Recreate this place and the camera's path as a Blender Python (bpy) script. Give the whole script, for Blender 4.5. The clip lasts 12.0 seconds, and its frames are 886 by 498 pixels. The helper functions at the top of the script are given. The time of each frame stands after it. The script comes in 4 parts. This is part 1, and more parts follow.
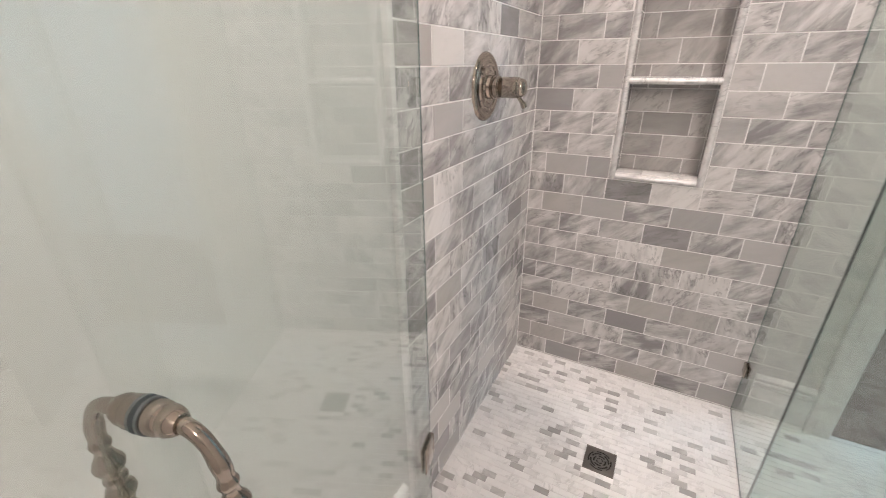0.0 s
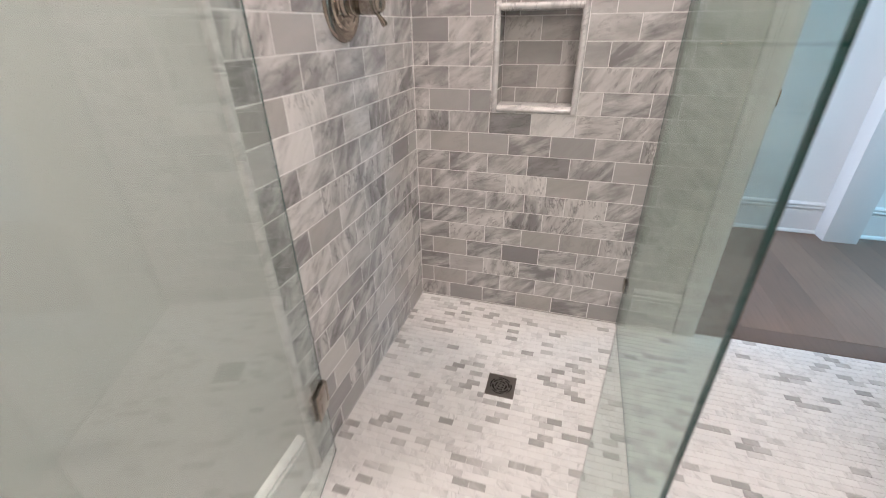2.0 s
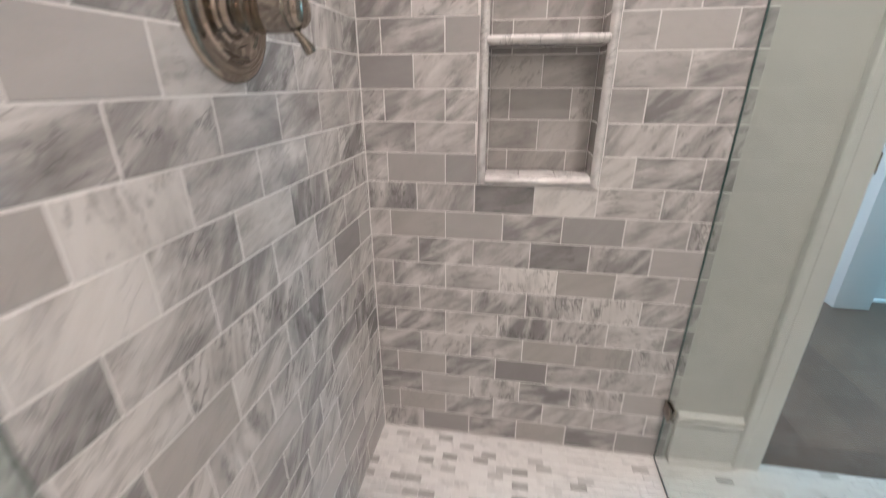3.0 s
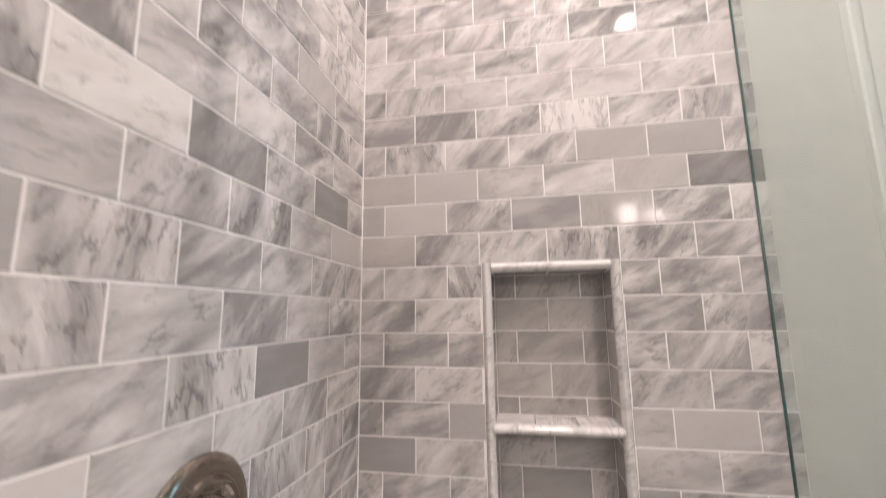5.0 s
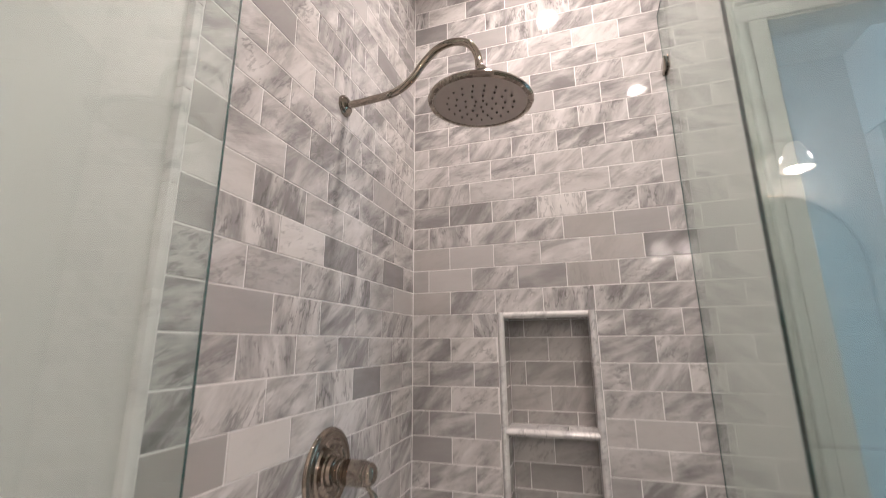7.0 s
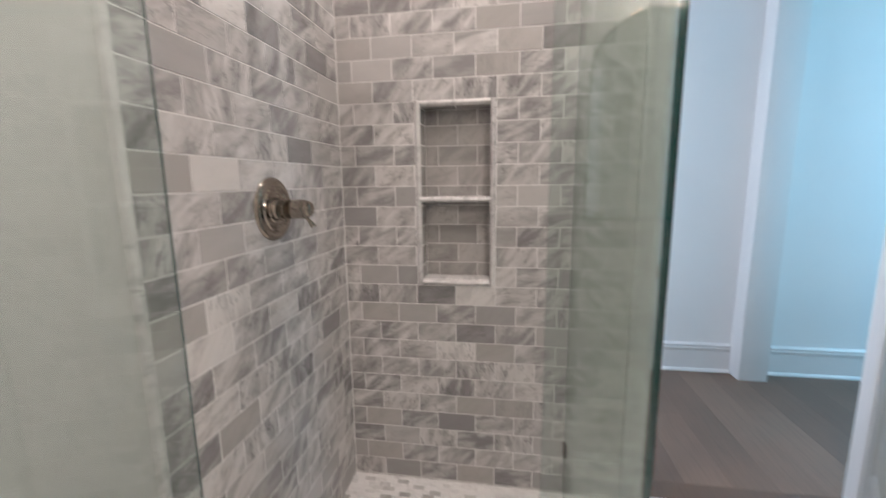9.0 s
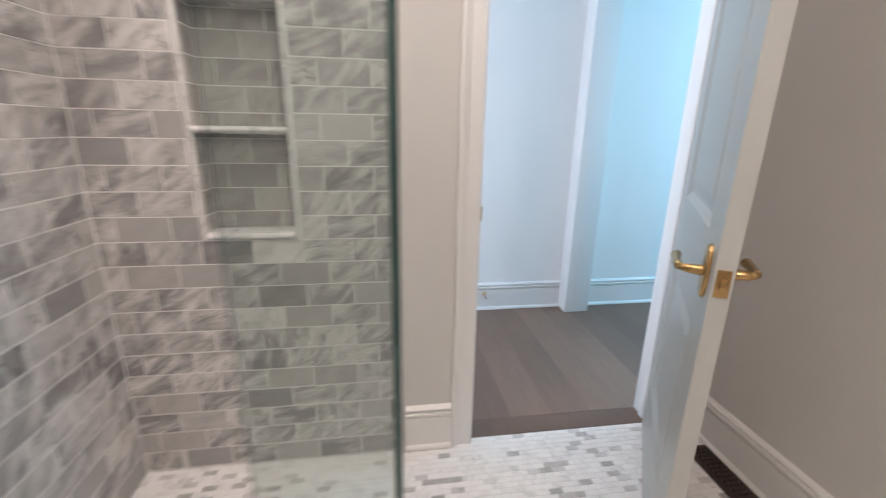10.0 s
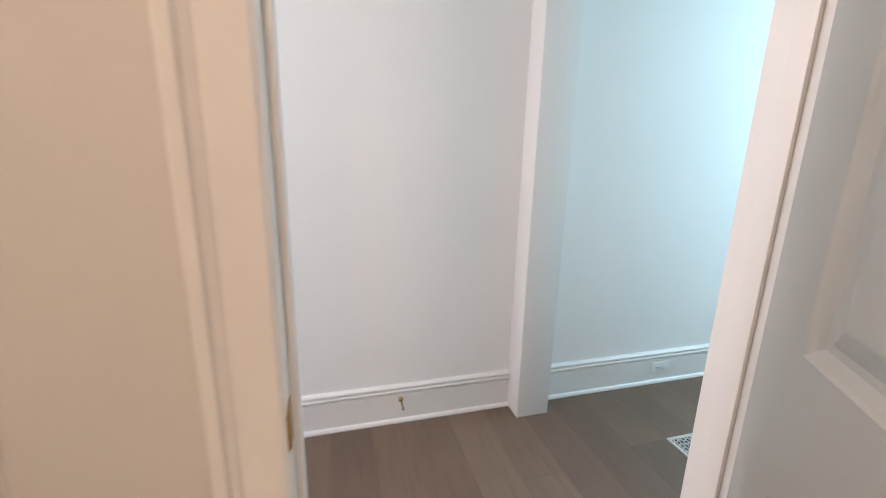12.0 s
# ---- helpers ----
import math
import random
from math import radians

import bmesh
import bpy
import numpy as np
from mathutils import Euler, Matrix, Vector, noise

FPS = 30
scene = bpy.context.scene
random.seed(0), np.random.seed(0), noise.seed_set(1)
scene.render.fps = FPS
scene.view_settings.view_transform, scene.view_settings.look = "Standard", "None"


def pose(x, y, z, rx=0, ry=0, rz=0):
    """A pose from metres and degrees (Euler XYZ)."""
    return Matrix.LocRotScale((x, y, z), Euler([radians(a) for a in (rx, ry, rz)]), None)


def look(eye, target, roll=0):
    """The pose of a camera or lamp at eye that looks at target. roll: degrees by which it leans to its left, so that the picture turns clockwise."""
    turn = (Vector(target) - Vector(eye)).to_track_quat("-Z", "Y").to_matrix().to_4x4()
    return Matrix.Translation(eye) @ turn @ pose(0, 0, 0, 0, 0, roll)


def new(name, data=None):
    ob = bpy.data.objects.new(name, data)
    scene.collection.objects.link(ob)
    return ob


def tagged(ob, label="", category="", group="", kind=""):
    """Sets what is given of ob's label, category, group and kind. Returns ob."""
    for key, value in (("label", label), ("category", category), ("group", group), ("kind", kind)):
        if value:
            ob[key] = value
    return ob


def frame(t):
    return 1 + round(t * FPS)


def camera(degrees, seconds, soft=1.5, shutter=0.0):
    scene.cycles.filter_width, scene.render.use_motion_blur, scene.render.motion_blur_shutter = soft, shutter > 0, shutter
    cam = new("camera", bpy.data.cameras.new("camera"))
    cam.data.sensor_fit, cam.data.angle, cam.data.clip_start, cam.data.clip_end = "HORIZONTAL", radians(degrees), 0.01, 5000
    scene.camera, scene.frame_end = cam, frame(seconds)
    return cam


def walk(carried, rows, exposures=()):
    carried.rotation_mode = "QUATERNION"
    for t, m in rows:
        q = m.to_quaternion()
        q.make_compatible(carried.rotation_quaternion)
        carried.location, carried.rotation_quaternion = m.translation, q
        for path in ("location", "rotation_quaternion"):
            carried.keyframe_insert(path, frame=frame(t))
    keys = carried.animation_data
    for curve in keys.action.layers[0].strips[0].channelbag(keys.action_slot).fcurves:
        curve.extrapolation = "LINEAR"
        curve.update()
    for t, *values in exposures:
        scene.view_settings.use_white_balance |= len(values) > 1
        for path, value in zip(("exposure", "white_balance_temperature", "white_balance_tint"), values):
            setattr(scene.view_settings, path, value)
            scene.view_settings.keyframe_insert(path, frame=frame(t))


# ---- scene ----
cam = camera(94.1, 12.0, soft=1.0, shutter=0.55)
PATH = [
    (0, (0.472, -1.622, 1.258), (-0.396, -0.015, 0.442), -0.5),
    (0.5, (0.527, -1.63, 1.262), (-0.282, 0.005, 0.441), -0.4),
    (1, (0.61, -1.647, 1.259), (-0.131, -0.006, 0.39), -0.7),
    (1.5, (0.646, -1.666, 1.229), (-0.001, -0.011, 0.312), -1.0),
    (2, (0.59, -1.574, 1.147), (0.073, 0.108, 0.198), -0.8),
    (2.5, (0.453, -1.302, 1.082), (0.071, 0.446, 0.189), -0.1),
    (2.7, (0.421, -1.193, 1.086), (0.078, 0.587, 0.242), 0.0),
    (4.3, (0.352, -0.895, 1.357), (0.1, 1.087, 1.274), -0.2),
    (4.5, (0.362, -0.904, 1.385), (0.075, 1.075, 1.433), -0.35),
    (5, (0.388, -0.962, 1.453), (0.022, 0.979, 1.766), -0.75),
    (5.5, (0.432, -1.054, 1.514), (-0.012, 0.835, 1.994), -0.8),
    (6, (0.47, -1.159, 1.529), (-0.041, 0.694, 2.086), -0.7),
    (6.5, (0.52, -1.265, 1.507), (-0.055, 0.575, 2.039), -0.4),
    (6.7, (0.53, -1.305, 1.493), (-0.052, 0.538, 2.002), -0.4),
    (8.3, (0.621, -1.545, 1.346), (0.024, 0.364, 1.298), -0.7),
    (8.5, (0.616, -1.556, 1.326), (0.088, 0.368, 1.195), -0.7),
    (9, (0.655, -1.569, 1.272), (0.34, 0.379, 0.949), -0.7),
    (9.5, (0.731, -1.511, 1.239), (0.703, 0.432, 0.766), -0.3),
    (10, (0.866, -1.348, 1.216), (1.149, 0.552, 0.658), 1.0),
    (10.5, (1.021, -1.122, 1.229), (1.451, 0.752, 0.678), 2.2),
    (11, (1.122, -0.923, 1.24), (1.523, 0.966, 0.719), 2.1),
    (11.5, (1.205, -0.643, 1.258), (1.602, 1.252, 0.757), 1.6),
    (12, (1.256, -0.46, 1.281), (1.782, 1.411, 0.807), 1.3),
]
EXPOSURES = [
    (0.0, 0.08, 5230, 8), (1.5, 0.04, 5230, 8), (2.7, -0.14, 5230, 8), (4.3, -0.13, 5300, 11), (5.5, -0.36, 5280, 10), (6.5, -0.62, 5290, 9), (8.5, -0.52, 5230, 8), (9.5, -0.4, 5250, 7),
    (10.0, -0.24, 5280, 8), (10.3, -0.18, 5320, 8), (10.6, -0.16, 5400, 10), (11.0, -0.18, 6150, 13), (11.5, -0.24, 6450, 14), (12.0, -0.42, 6650, 17),
]
walk(cam, [(t, look(eye, target, roll)) for t, eye, target, roll in PATH], EXPOSURES)

# ---- world and light ----
world = bpy.data.worlds.new("sky")
scene.world = world
world.use_nodes = True
_bg = world.node_tree.nodes["Background"]
_sky = world.node_tree.nodes.new("ShaderNodeTexSky")
_sky.sky_type, _sky.sun_disc, _sky.sun_elevation, _sky.sun_rotation = "NISHITA", False, radians(40), radians(90)
world.node_tree.links.new(_sky.outputs[0], _bg.inputs[0])
_bg.inputs[1].default_value = 0.1

WARM = (1.0, 0.745, 0.56)
DAY = (0.47, 0.84, 1.0)
FILL_WEST = (0.96, 0.96, 1.0)
CAN_SHOWER, CAN_ROOM = (0.52, -0.45), (1.02, -1.25)
SCONCES = ((1.285, -2.60, 2.27), (1.515, -2.60, 2.27))


def lamp(name, kind, m, energy, color, size=0.1, size_y=0.0, shape="DISK"):
    data = bpy.data.lights.new(name, kind)
    data.energy, data.color = energy, color
    if kind == "AREA":
        data.shape, data.size = shape, size
        if size_y:
            data.size_y = size_y
    else:
        data.shadow_soft_size = size
    ob = new(name, data)
    ob.matrix_world = m
    return ob


for nm, (lx, ly), en in (("shower_light", CAN_SHOWER, 18), ("room_light", CAN_ROOM, 13.5)):
    lamp(nm, "AREA", pose(lx, ly, 3.034), en, WARM, 0.085).data.spread = radians(155)
for p in SCONCES:
    lamp("sconce_bulb", "POINT", pose(p[0], p[1], p[2] - 0.03), 19, WARM, 0.055)
lamp("hall_daylight", "AREA", look((4.45, 0.70, 1.75), (3.0, 0.85, 1.2)), 40, DAY, 0.9, 1.9, "RECTANGLE")
# added fill from the unseen west end to brighten the hall's left wall
lamp("hall_fill_west", "AREA", look((-0.92, 0.47, 1.75), (0.6, 0.9, 1.4)), 50, FILL_WEST, 0.5, 1.9, "RECTANGLE")


# ---- materials ----
def material(name):
    m = bpy.data.materials.new(name)
    m.use_nodes = True
    t = m.node_tree
    return m, t, t.nodes["Principled BSDF"]


def node(t, kind, **values):
    n = t.nodes.new("ShaderNode" + kind)
    for k, v in values.items():
        n.inputs[k.replace("_", " ")].default_value = v
    return n


def ramp(t, source, stops):
    n = t.nodes.new("ShaderNodeValToRGB")
    e = n.color_ramp.elements
    while len(e) < len(stops):
        e.new(0.5)
    for el, (p, c) in zip(e, stops):
        el.position = p
        el.color = (*c, 1) if len(c) == 3 else c
    t.links.new(source, n.inputs[0])
    return n.outputs[0]


def math_node(t, op, a, b):
    n = t.nodes.new("ShaderNodeMath")
    n.operation = op
    for i, v in enumerate((a, b)):
        if isinstance(v, (int, float)):
            n.inputs[i].default_value = v
        else:
            t.links.new(v, n.inputs[i])
    return n.outputs[0]


def mix(t, mode, fac, a, b):
    n = t.nodes.new("ShaderNodeMix")
    n.data_type, n.blend_type = "RGBA", mode
    for i, v in ((0, fac), (6, a), (7, b)):
        if isinstance(v, (int, float)):
            n.inputs[i].default_value = v
        elif isinstance(v, tuple):
            n.inputs[i].default_value = (*v, 1)
        else:
            t.links.new(v, n.inputs[i])
    return n.outputs[2]


def bump(t, bsdf, height, strength, distance=0.002):
    n = t.nodes.new("ShaderNodeBump")
    n.inputs["Strength"].default_value, n.inputs["Distance"].default_value = strength, distance
    t.links.new(height, n.inputs["Height"])
    t.links.new(n.outputs[0], bsdf.inputs["Normal"])


def marble(name, rand, tones, vein, rough, angle=1.05, scale=1.0, warp=0.30, pale=(0.78, 0.755, 0.735), veining=1.0):
    """Honed or polished marble: each piece takes its own tone, vein direction and vein strength."""
    m, t, b = material(name)
    if rand == "object":
        r = t.nodes.new("ShaderNodeObjectInfo").outputs["Random"]
    else:
        r = t.nodes.new("ShaderNodeNewGeometry").outputs["Random Per Island"]
    co = t.nodes.new("ShaderNodeTexCoord").outputs["Object"]
    r2 = math_node(t, "FRACT", math_node(t, "MULTIPLY", r, 17.31), 0)
    r3 = math_node(t, "FRACT", math_node(t, "MULTIPLY", r, 131.7), 0)
    rot = t.nodes.new("ShaderNodeVectorRotate")
    rot.rotation_type = "Y_AXIS" if rand == "object" else "Z_AXIS"
    t.links.new(co, rot.inputs["Vector"])
    t.links.new(math_node(t, "ADD", math_node(t, "MULTIPLY", r2, angle), math_node(t, "ADD", 0.0, math_node(t, "MULTIPLY", math_node(t, "GREATER_THAN", r3, 0.82), 0.8))), rot.inputs["Angle"])
    off = t.nodes.new("ShaderNodeCombineXYZ")
    t.links.new(math_node(t, "MULTIPLY", r, 53.0), off.inputs[0])
    t.links.new(math_node(t, "MULTIPLY", r2, 37.0), off.inputs[1])
    t.links.new(math_node(t, "MULTIPLY", r3, 71.0), off.inputs[2])
    add = t.nodes.new("ShaderNodeVectorMath")
    t.links.new(rot.outputs[0], add.inputs[0])
    t.links.new(off.outputs[0], add.inputs[1])
    mp = t.nodes.new("ShaderNodeMapping")
    mp.inputs["Scale"].default_value = (9 * scale, 9 * scale, 30 * scale) if rand == "object" else (9 * scale, 27 * scale, 5)
    t.links.new(add.outputs[0], mp.inputs[0])
    cloud = node(t, "TexNoise", Scale=0.78, Detail=8.0, Roughness=0.6, Distortion=warp)
    t.links.new(mp.outputs[0], cloud.inputs["Vector"])
    fine = node(t, "TexNoise", Scale=1.5, Detail=6.0, Roughness=0.6, Distortion=warp * 0.5)
    shift = t.nodes.new("ShaderNodeVectorMath")
    shift.inputs[1].default_value = (13.7, 5.1, 9.3)
    t.links.new(mp.outputs[0], shift.inputs[0])
    t.links.new(shift.outputs[0], fine.inputs["Vector"])
    gate = node(t, "TexNoise", Scale=24.0, Detail=4.0)
    t.links.new(add.outputs[0], gate.inputs["Vector"])
    grain = node(t, "TexNoise", Scale=420.0, Detail=3.0)
    t.links.new(add.outputs[0], grain.inputs["Vector"])

    def level(source, stops):
        n = t.nodes.new("ShaderNodeRGBToBW")
        t.links.new(ramp(t, source, [(p, (v, v, v)) for p, v in stops]), n.inputs[0])
        return n.outputs[0]
    tone = ramp(t, r, tones)
    calm = level(r2, [(0.08, 0.10 * veining), (0.20, veining)])          # some pieces are plain and cloudless
    white = math_node(t, "MULTIPLY", level(cloud.outputs[0], [(0.46, 0.0), (0.68, 1.0)]), math_node(t, "MULTIPLY", calm, 0.9))
    dusk = math_node(t, "MULTIPLY", level(cloud.outputs[0], [(0.30, 1.0), (0.48, 0.0)]), math_node(t, "MULTIPLY", calm, 0.76))
    ridge = math_node(t, "ABSOLUTE", math_node(t, "SUBTRACT", fine.outputs[0], 0.5), 0)
    vmask = math_node(t, "MULTIPLY", level(ridge, [(0.0, 1.0), (0.016, 0.8), (0.045, 0.0)]), level(gate.outputs[0], [(0.45, 0.0), (0.56, 1.0)]))
    vmask = math_node(t, "MULTIPLY", math_node(t, "MULTIPLY", vmask, calm), math_node(t, "ADD", math_node(t, "MULTIPLY", r3, 0.55), 0.12))
    base = mix(t, "MIX", white, tone, pale)
    base = mix(t, "MIX", dusk, base, vein)
    base = mix(t, "MIX", vmask, base, tuple(v * 0.55 for v in vein))
    base = mix(t, "OVERLAY", 0.06, base, grain.outputs["Color"])
    t.links.new(base, b.inputs["Base Color"])
    b.inputs["Specular IOR Level"].default_value = 0.32
    rr = math_node(t, "ADD", math_node(t, "MULTIPLY", cloud.outputs[0], 0.07), rough - 0.035)
    t.links.new(rr, b.inputs["Roughness"])
    wav = node(t, "TexNoise", Scale=9.0, Detail=1.0)
    t.links.new(add.outputs[0], wav.inputs["Vector"])
    bump(t, b, wav.outputs[0], 0.05, 0.004)
    return m


TILE_TONES = [(0.0, (0.29, 0.28, 0.276)), (0.18, (0.38, 0.367, 0.36)), (0.5, (0.45, 0.434, 0.423)), (0.82, (0.53, 0.511, 0.497)), (0.95, (0.60, 0.578, 0.558)), (1.0, (0.68, 0.655, 0.63))]
MAT_TILE = marble("grey_veined_marble", "object", TILE_TONES, (0.22, 0.212, 0.21), 0.055)
MAT_TILE_WHITE = marble("pale_marble", "object", [(0.0, (0.70, 0.675, 0.65)), (1.0, (0.76, 0.735, 0.71))], (0.48, 0.465, 0.455), 0.07, pale=(0.81, 0.785, 0.765))
MAT_TILE_DARK = marble("dark_grey_marble", "object", [(0.0, (0.26, 0.25, 0.247)), (1.0, (0.30, 0.288, 0.284))], (0.20, 0.195, 0.193), 0.07, pale=(0.36, 0.35, 0.345))
MOSAIC_TONES = [(0.0, (0.36, 0.347, 0.338)), (0.06, (0.46, 0.446, 0.433)), (0.12, (0.60, 0.585, 0.57)), (0.17, (0.80, 0.785, 0.77)), (1.0, (0.86, 0.845, 0.83))]
MAT_MOSAIC = marble("white_marble_mosaic_field", "island", MOSAIC_TONES, (0.33, 0.32, 0.315), 0.30, scale=1.0, pale=(0.86, 0.845, 0.83), veining=0.42)
MAT_MOSAIC_P = marble("white_marble_mosaic", "object", MOSAIC_TONES, (0.33, 0.32, 0.315), 0.30, scale=1.0, pale=(0.86, 0.845, 0.83), veining=0.42)
TRIM_TONES = [(0.0, (0.66, 0.64, 0.63)), (1.0, (0.78, 0.76, 0.74))]
MAT_PENCIL = marble("white_marble_trim", "object", TRIM_TONES, (0.42, 0.41, 0.41), 0.16, scale=1.6, pale=(0.78, 0.76, 0.74))


def plain(name, color, rough, metal=0.0, noise_scale=60.0, amount=0.05, relief=0.0, distance=0.001, coat=0.0):
    """A surface with fine colour variation at two scales and an optional relief."""
    m, t, b = material(name)
    co = t.nodes.new("ShaderNodeTexCoord").outputs["Object"]
    a = node(t, "TexNoise", Scale=noise_scale, Detail=4.0)
    c = node(t, "TexNoise", Scale=2.1, Detail=3.0)
    t.links.new(co, a.inputs["Vector"])
    t.links.new(co, c.inputs["Vector"])
    lo = tuple(v * (1 - amount) for v in color)
    hi = tuple(min(1.0, v * (1 + amount)) for v in color)
    k = math_node(t, "ADD", math_node(t, "MULTIPLY", a.outputs[0], 0.4), math_node(t, "MULTIPLY", c.outputs[0], 0.6))
    t.links.new(ramp(t, k, [(0.32, lo), (0.68, hi)]), b.inputs["Base Color"])
    b.inputs["Metallic"].default_value = metal
    t.links.new(math_node(t, "ADD", math_node(t, "MULTIPLY", c.outputs[0], rough * 0.3), rough * 0.85), b.inputs["Roughness"])
    b.inputs["Coat Weight"].default_value = coat
    if relief:
        bump(t, b, a.outputs[0], relief, distance)
    return m


MAT_TILE_PLAIN = marble("plain_taupe_marble", "object", [(0.0, (0.44, 0.42, 0.40)), (1.0, (0.50, 0.478, 0.457))], (0.33, 0.315, 0.305), 0.07, pale=(0.58, 0.56, 0.54), veining=0.35)
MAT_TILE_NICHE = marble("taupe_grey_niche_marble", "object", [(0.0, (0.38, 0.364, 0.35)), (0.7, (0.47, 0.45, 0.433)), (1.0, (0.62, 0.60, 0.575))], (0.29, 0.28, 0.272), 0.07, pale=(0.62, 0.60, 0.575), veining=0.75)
MAT_GROUT = plain("white_grout", (0.86, 0.84, 0.82), 0.8, 0, 300, 0.06, 0.3)
MAT_FLOOR_GROUT = plain("pale_floor_grout", (0.88, 0.865, 0.85), 0.8, 0, 300, 0.05, 0.3)
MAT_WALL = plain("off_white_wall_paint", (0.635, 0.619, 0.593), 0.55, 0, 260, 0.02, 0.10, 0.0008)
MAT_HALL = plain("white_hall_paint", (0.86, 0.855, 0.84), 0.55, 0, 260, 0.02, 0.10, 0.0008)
MAT_CEIL = plain("flat_white_ceiling_paint", (0.82, 0.81, 0.79), 0.8, 0, 200, 0.02, 0.1)
MAT_TRIM = plain("semi_gloss_white_trim_paint", (0.80, 0.785, 0.765), 0.30, 0, 90, 0.015, 0.03, 0.0006)
# the door is white; its colour is dimmed to stand in for shade
MAT_DOOR = plain("dimmed_white_door_paint", (0.50, 0.506, 0.485), 0.33, 0, 80, 0.015, 0.03, 0.0006)
MAT_NICKEL = plain("polished_nickel", (0.365, 0.32, 0.27), 0.03, 1.0, 40, 0.03)
MAT_STEEL = plain("brushed_nickel_drain", (0.25, 0.23, 0.21), 0.38, 1.0, 140, 0.06)
MAT_BRASS = plain("satin_brass", (0.46, 0.305, 0.125), 0.26, 1.0, 120, 0.05)
MAT_BRONZE = plain("dark_bronze", (0.10, 0.075, 0.06), 0.4, 0.8, 90, 0.1)
MAT_DARK = plain("dark_cavity", (0.02, 0.02, 0.02), 0.8, 0, 60, 0.05)
MAT_RUBBER = plain("grey_rubber_nozzle", (0.17, 0.15, 0.14), 0.5, 0, 80, 0.05)
MAT_FACE = plain("satin_nickel_face", (0.42, 0.38, 0.35), 0.30, 0.9, 90, 0.05)
MAT_SILICONE = plain("dark_glass_seal", (0.09, 0.10, 0.10), 0.4, 0, 80, 0.05)
MAT_PLASTIC = plain("white_plastic", (0.80, 0.80, 0.78), 0.35, 0, 60, 0.01)
MAT_MIRROR = plain("mirror_silver", (0.86, 0.88, 0.87), 0.015, 1.0, 2, 0.01)


def glass(name, color, ior):
    m, t, b = material(name)
    b.inputs["Base Color"].default_value = (*color, 1)
    b.inputs["Roughness"].default_value = 0.0
    b.inputs["Transmission Weight"].default_value = 1.0
    b.inputs["IOR"].default_value = ior
    return m


MAT_GLASS = glass("clear_tempered_glass", (0.80, 0.87, 0.85), 1.5)
MAT_GLASS_RETURN = glass("tinted_tempered_glass", (0.74, 0.81, 0.79), 1.62)
MAT_GLASS_SIDE = glass("pale_tempered_glass", (0.72, 0.80, 0.775), 1.27)
MAT_EDGE, _t, _b = material("polished_green_glass_edge")
_b.inputs["Base Color"].default_value = (0.006, 0.062, 0.055, 1)
_b.inputs["Roughness"].default_value = 0.12
_b.inputs["Transmission Weight"].default_value = 0.12
MAT_SHADE, _t, _b = material("frosted_white_glass_shade")
_b.inputs["Base Color"].default_value = (0.9, 0.86, 0.8, 1)
_b.inputs["Roughness"].default_value = 0.35
_b.inputs["Emission Color"].default_value = (1.0, 0.80, 0.62, 1)
_b.inputs["Emission Strength"].default_value = 2.4
MAT_LENS, _t, _b = material("glowing_light_lens")
_b.inputs["Base Color"].default_value = (0.9, 0.9, 0.88, 1)
_b.inputs["Emission Color"].default_value = (1.0, 0.80, 0.60, 1)
_b.inputs["Emission Strength"].default_value = 8.0


def wood_floor():
    m, t, b = material("grey_brown_oak_plank")
    r = t.nodes.new("ShaderNodeObjectInfo").outputs["Random"]
    co = t.nodes.new("ShaderNodeTexCoord").outputs["Object"]
    off = t.nodes.new("ShaderNodeCombineXYZ")
    t.links.new(math_node(t, "MULTIPLY", r, 40.0), off.inputs[0])
    t.links.new(math_node(t, "MULTIPLY", r, 90.0), off.inputs[1])
    add = t.nodes.new("ShaderNodeVectorMath")
    t.links.new(co, add.inputs[0])
    t.links.new(off.outputs[0], add.inputs[1])
    mp = t.nodes.new("ShaderNodeMapping")
    mp.inputs["Scale"].default_value = (34, 2.2, 1)
    t.links.new(add.outputs[0], mp.inputs[0])
    g = node(t, "TexNoise", Scale=1.6, Detail=8.0, Roughness=0.65, Distortion=0.8)
    t.links.new(mp.outputs[0], g.inputs["Vector"])
    big = node(t, "TexNoise", Scale=2.5, Detail=2.0)
    t.links.new(add.outputs[0], big.inputs["Vector"])
    tone = ramp(t, r, [(0.0, (0.145, 0.094, 0.066)), (0.5, (0.18, 0.118, 0.083)), (1.0, (0.235, 0.156, 0.109))])
    grain = ramp(t, g.outputs[0], [(0.3, (0.78, 0.77, 0.76)), (0.55, (1, 1, 1)), (0.75, (0.92, 0.91, 0.90))])
    base = mix(t, "MULTIPLY", 0.8, tone, grain)
    base = mix(t, "MULTIPLY", 0.35, base, ramp(t, big.outputs[0], [(0.35, (0.7, 0.7, 0.7)), (0.65, (1, 1, 1))]))
    t.links.new(base, b.inputs["Base Color"])
    t.links.new(math_node(t, "ADD", math_node(t, "MULTIPLY", g.outputs[0], 0.15), 0.42), b.inputs["Roughness"])
    bump(t, b, g.outputs[0], 0.12, 0.001)
    return m


MAT_WOOD = wood_floor()


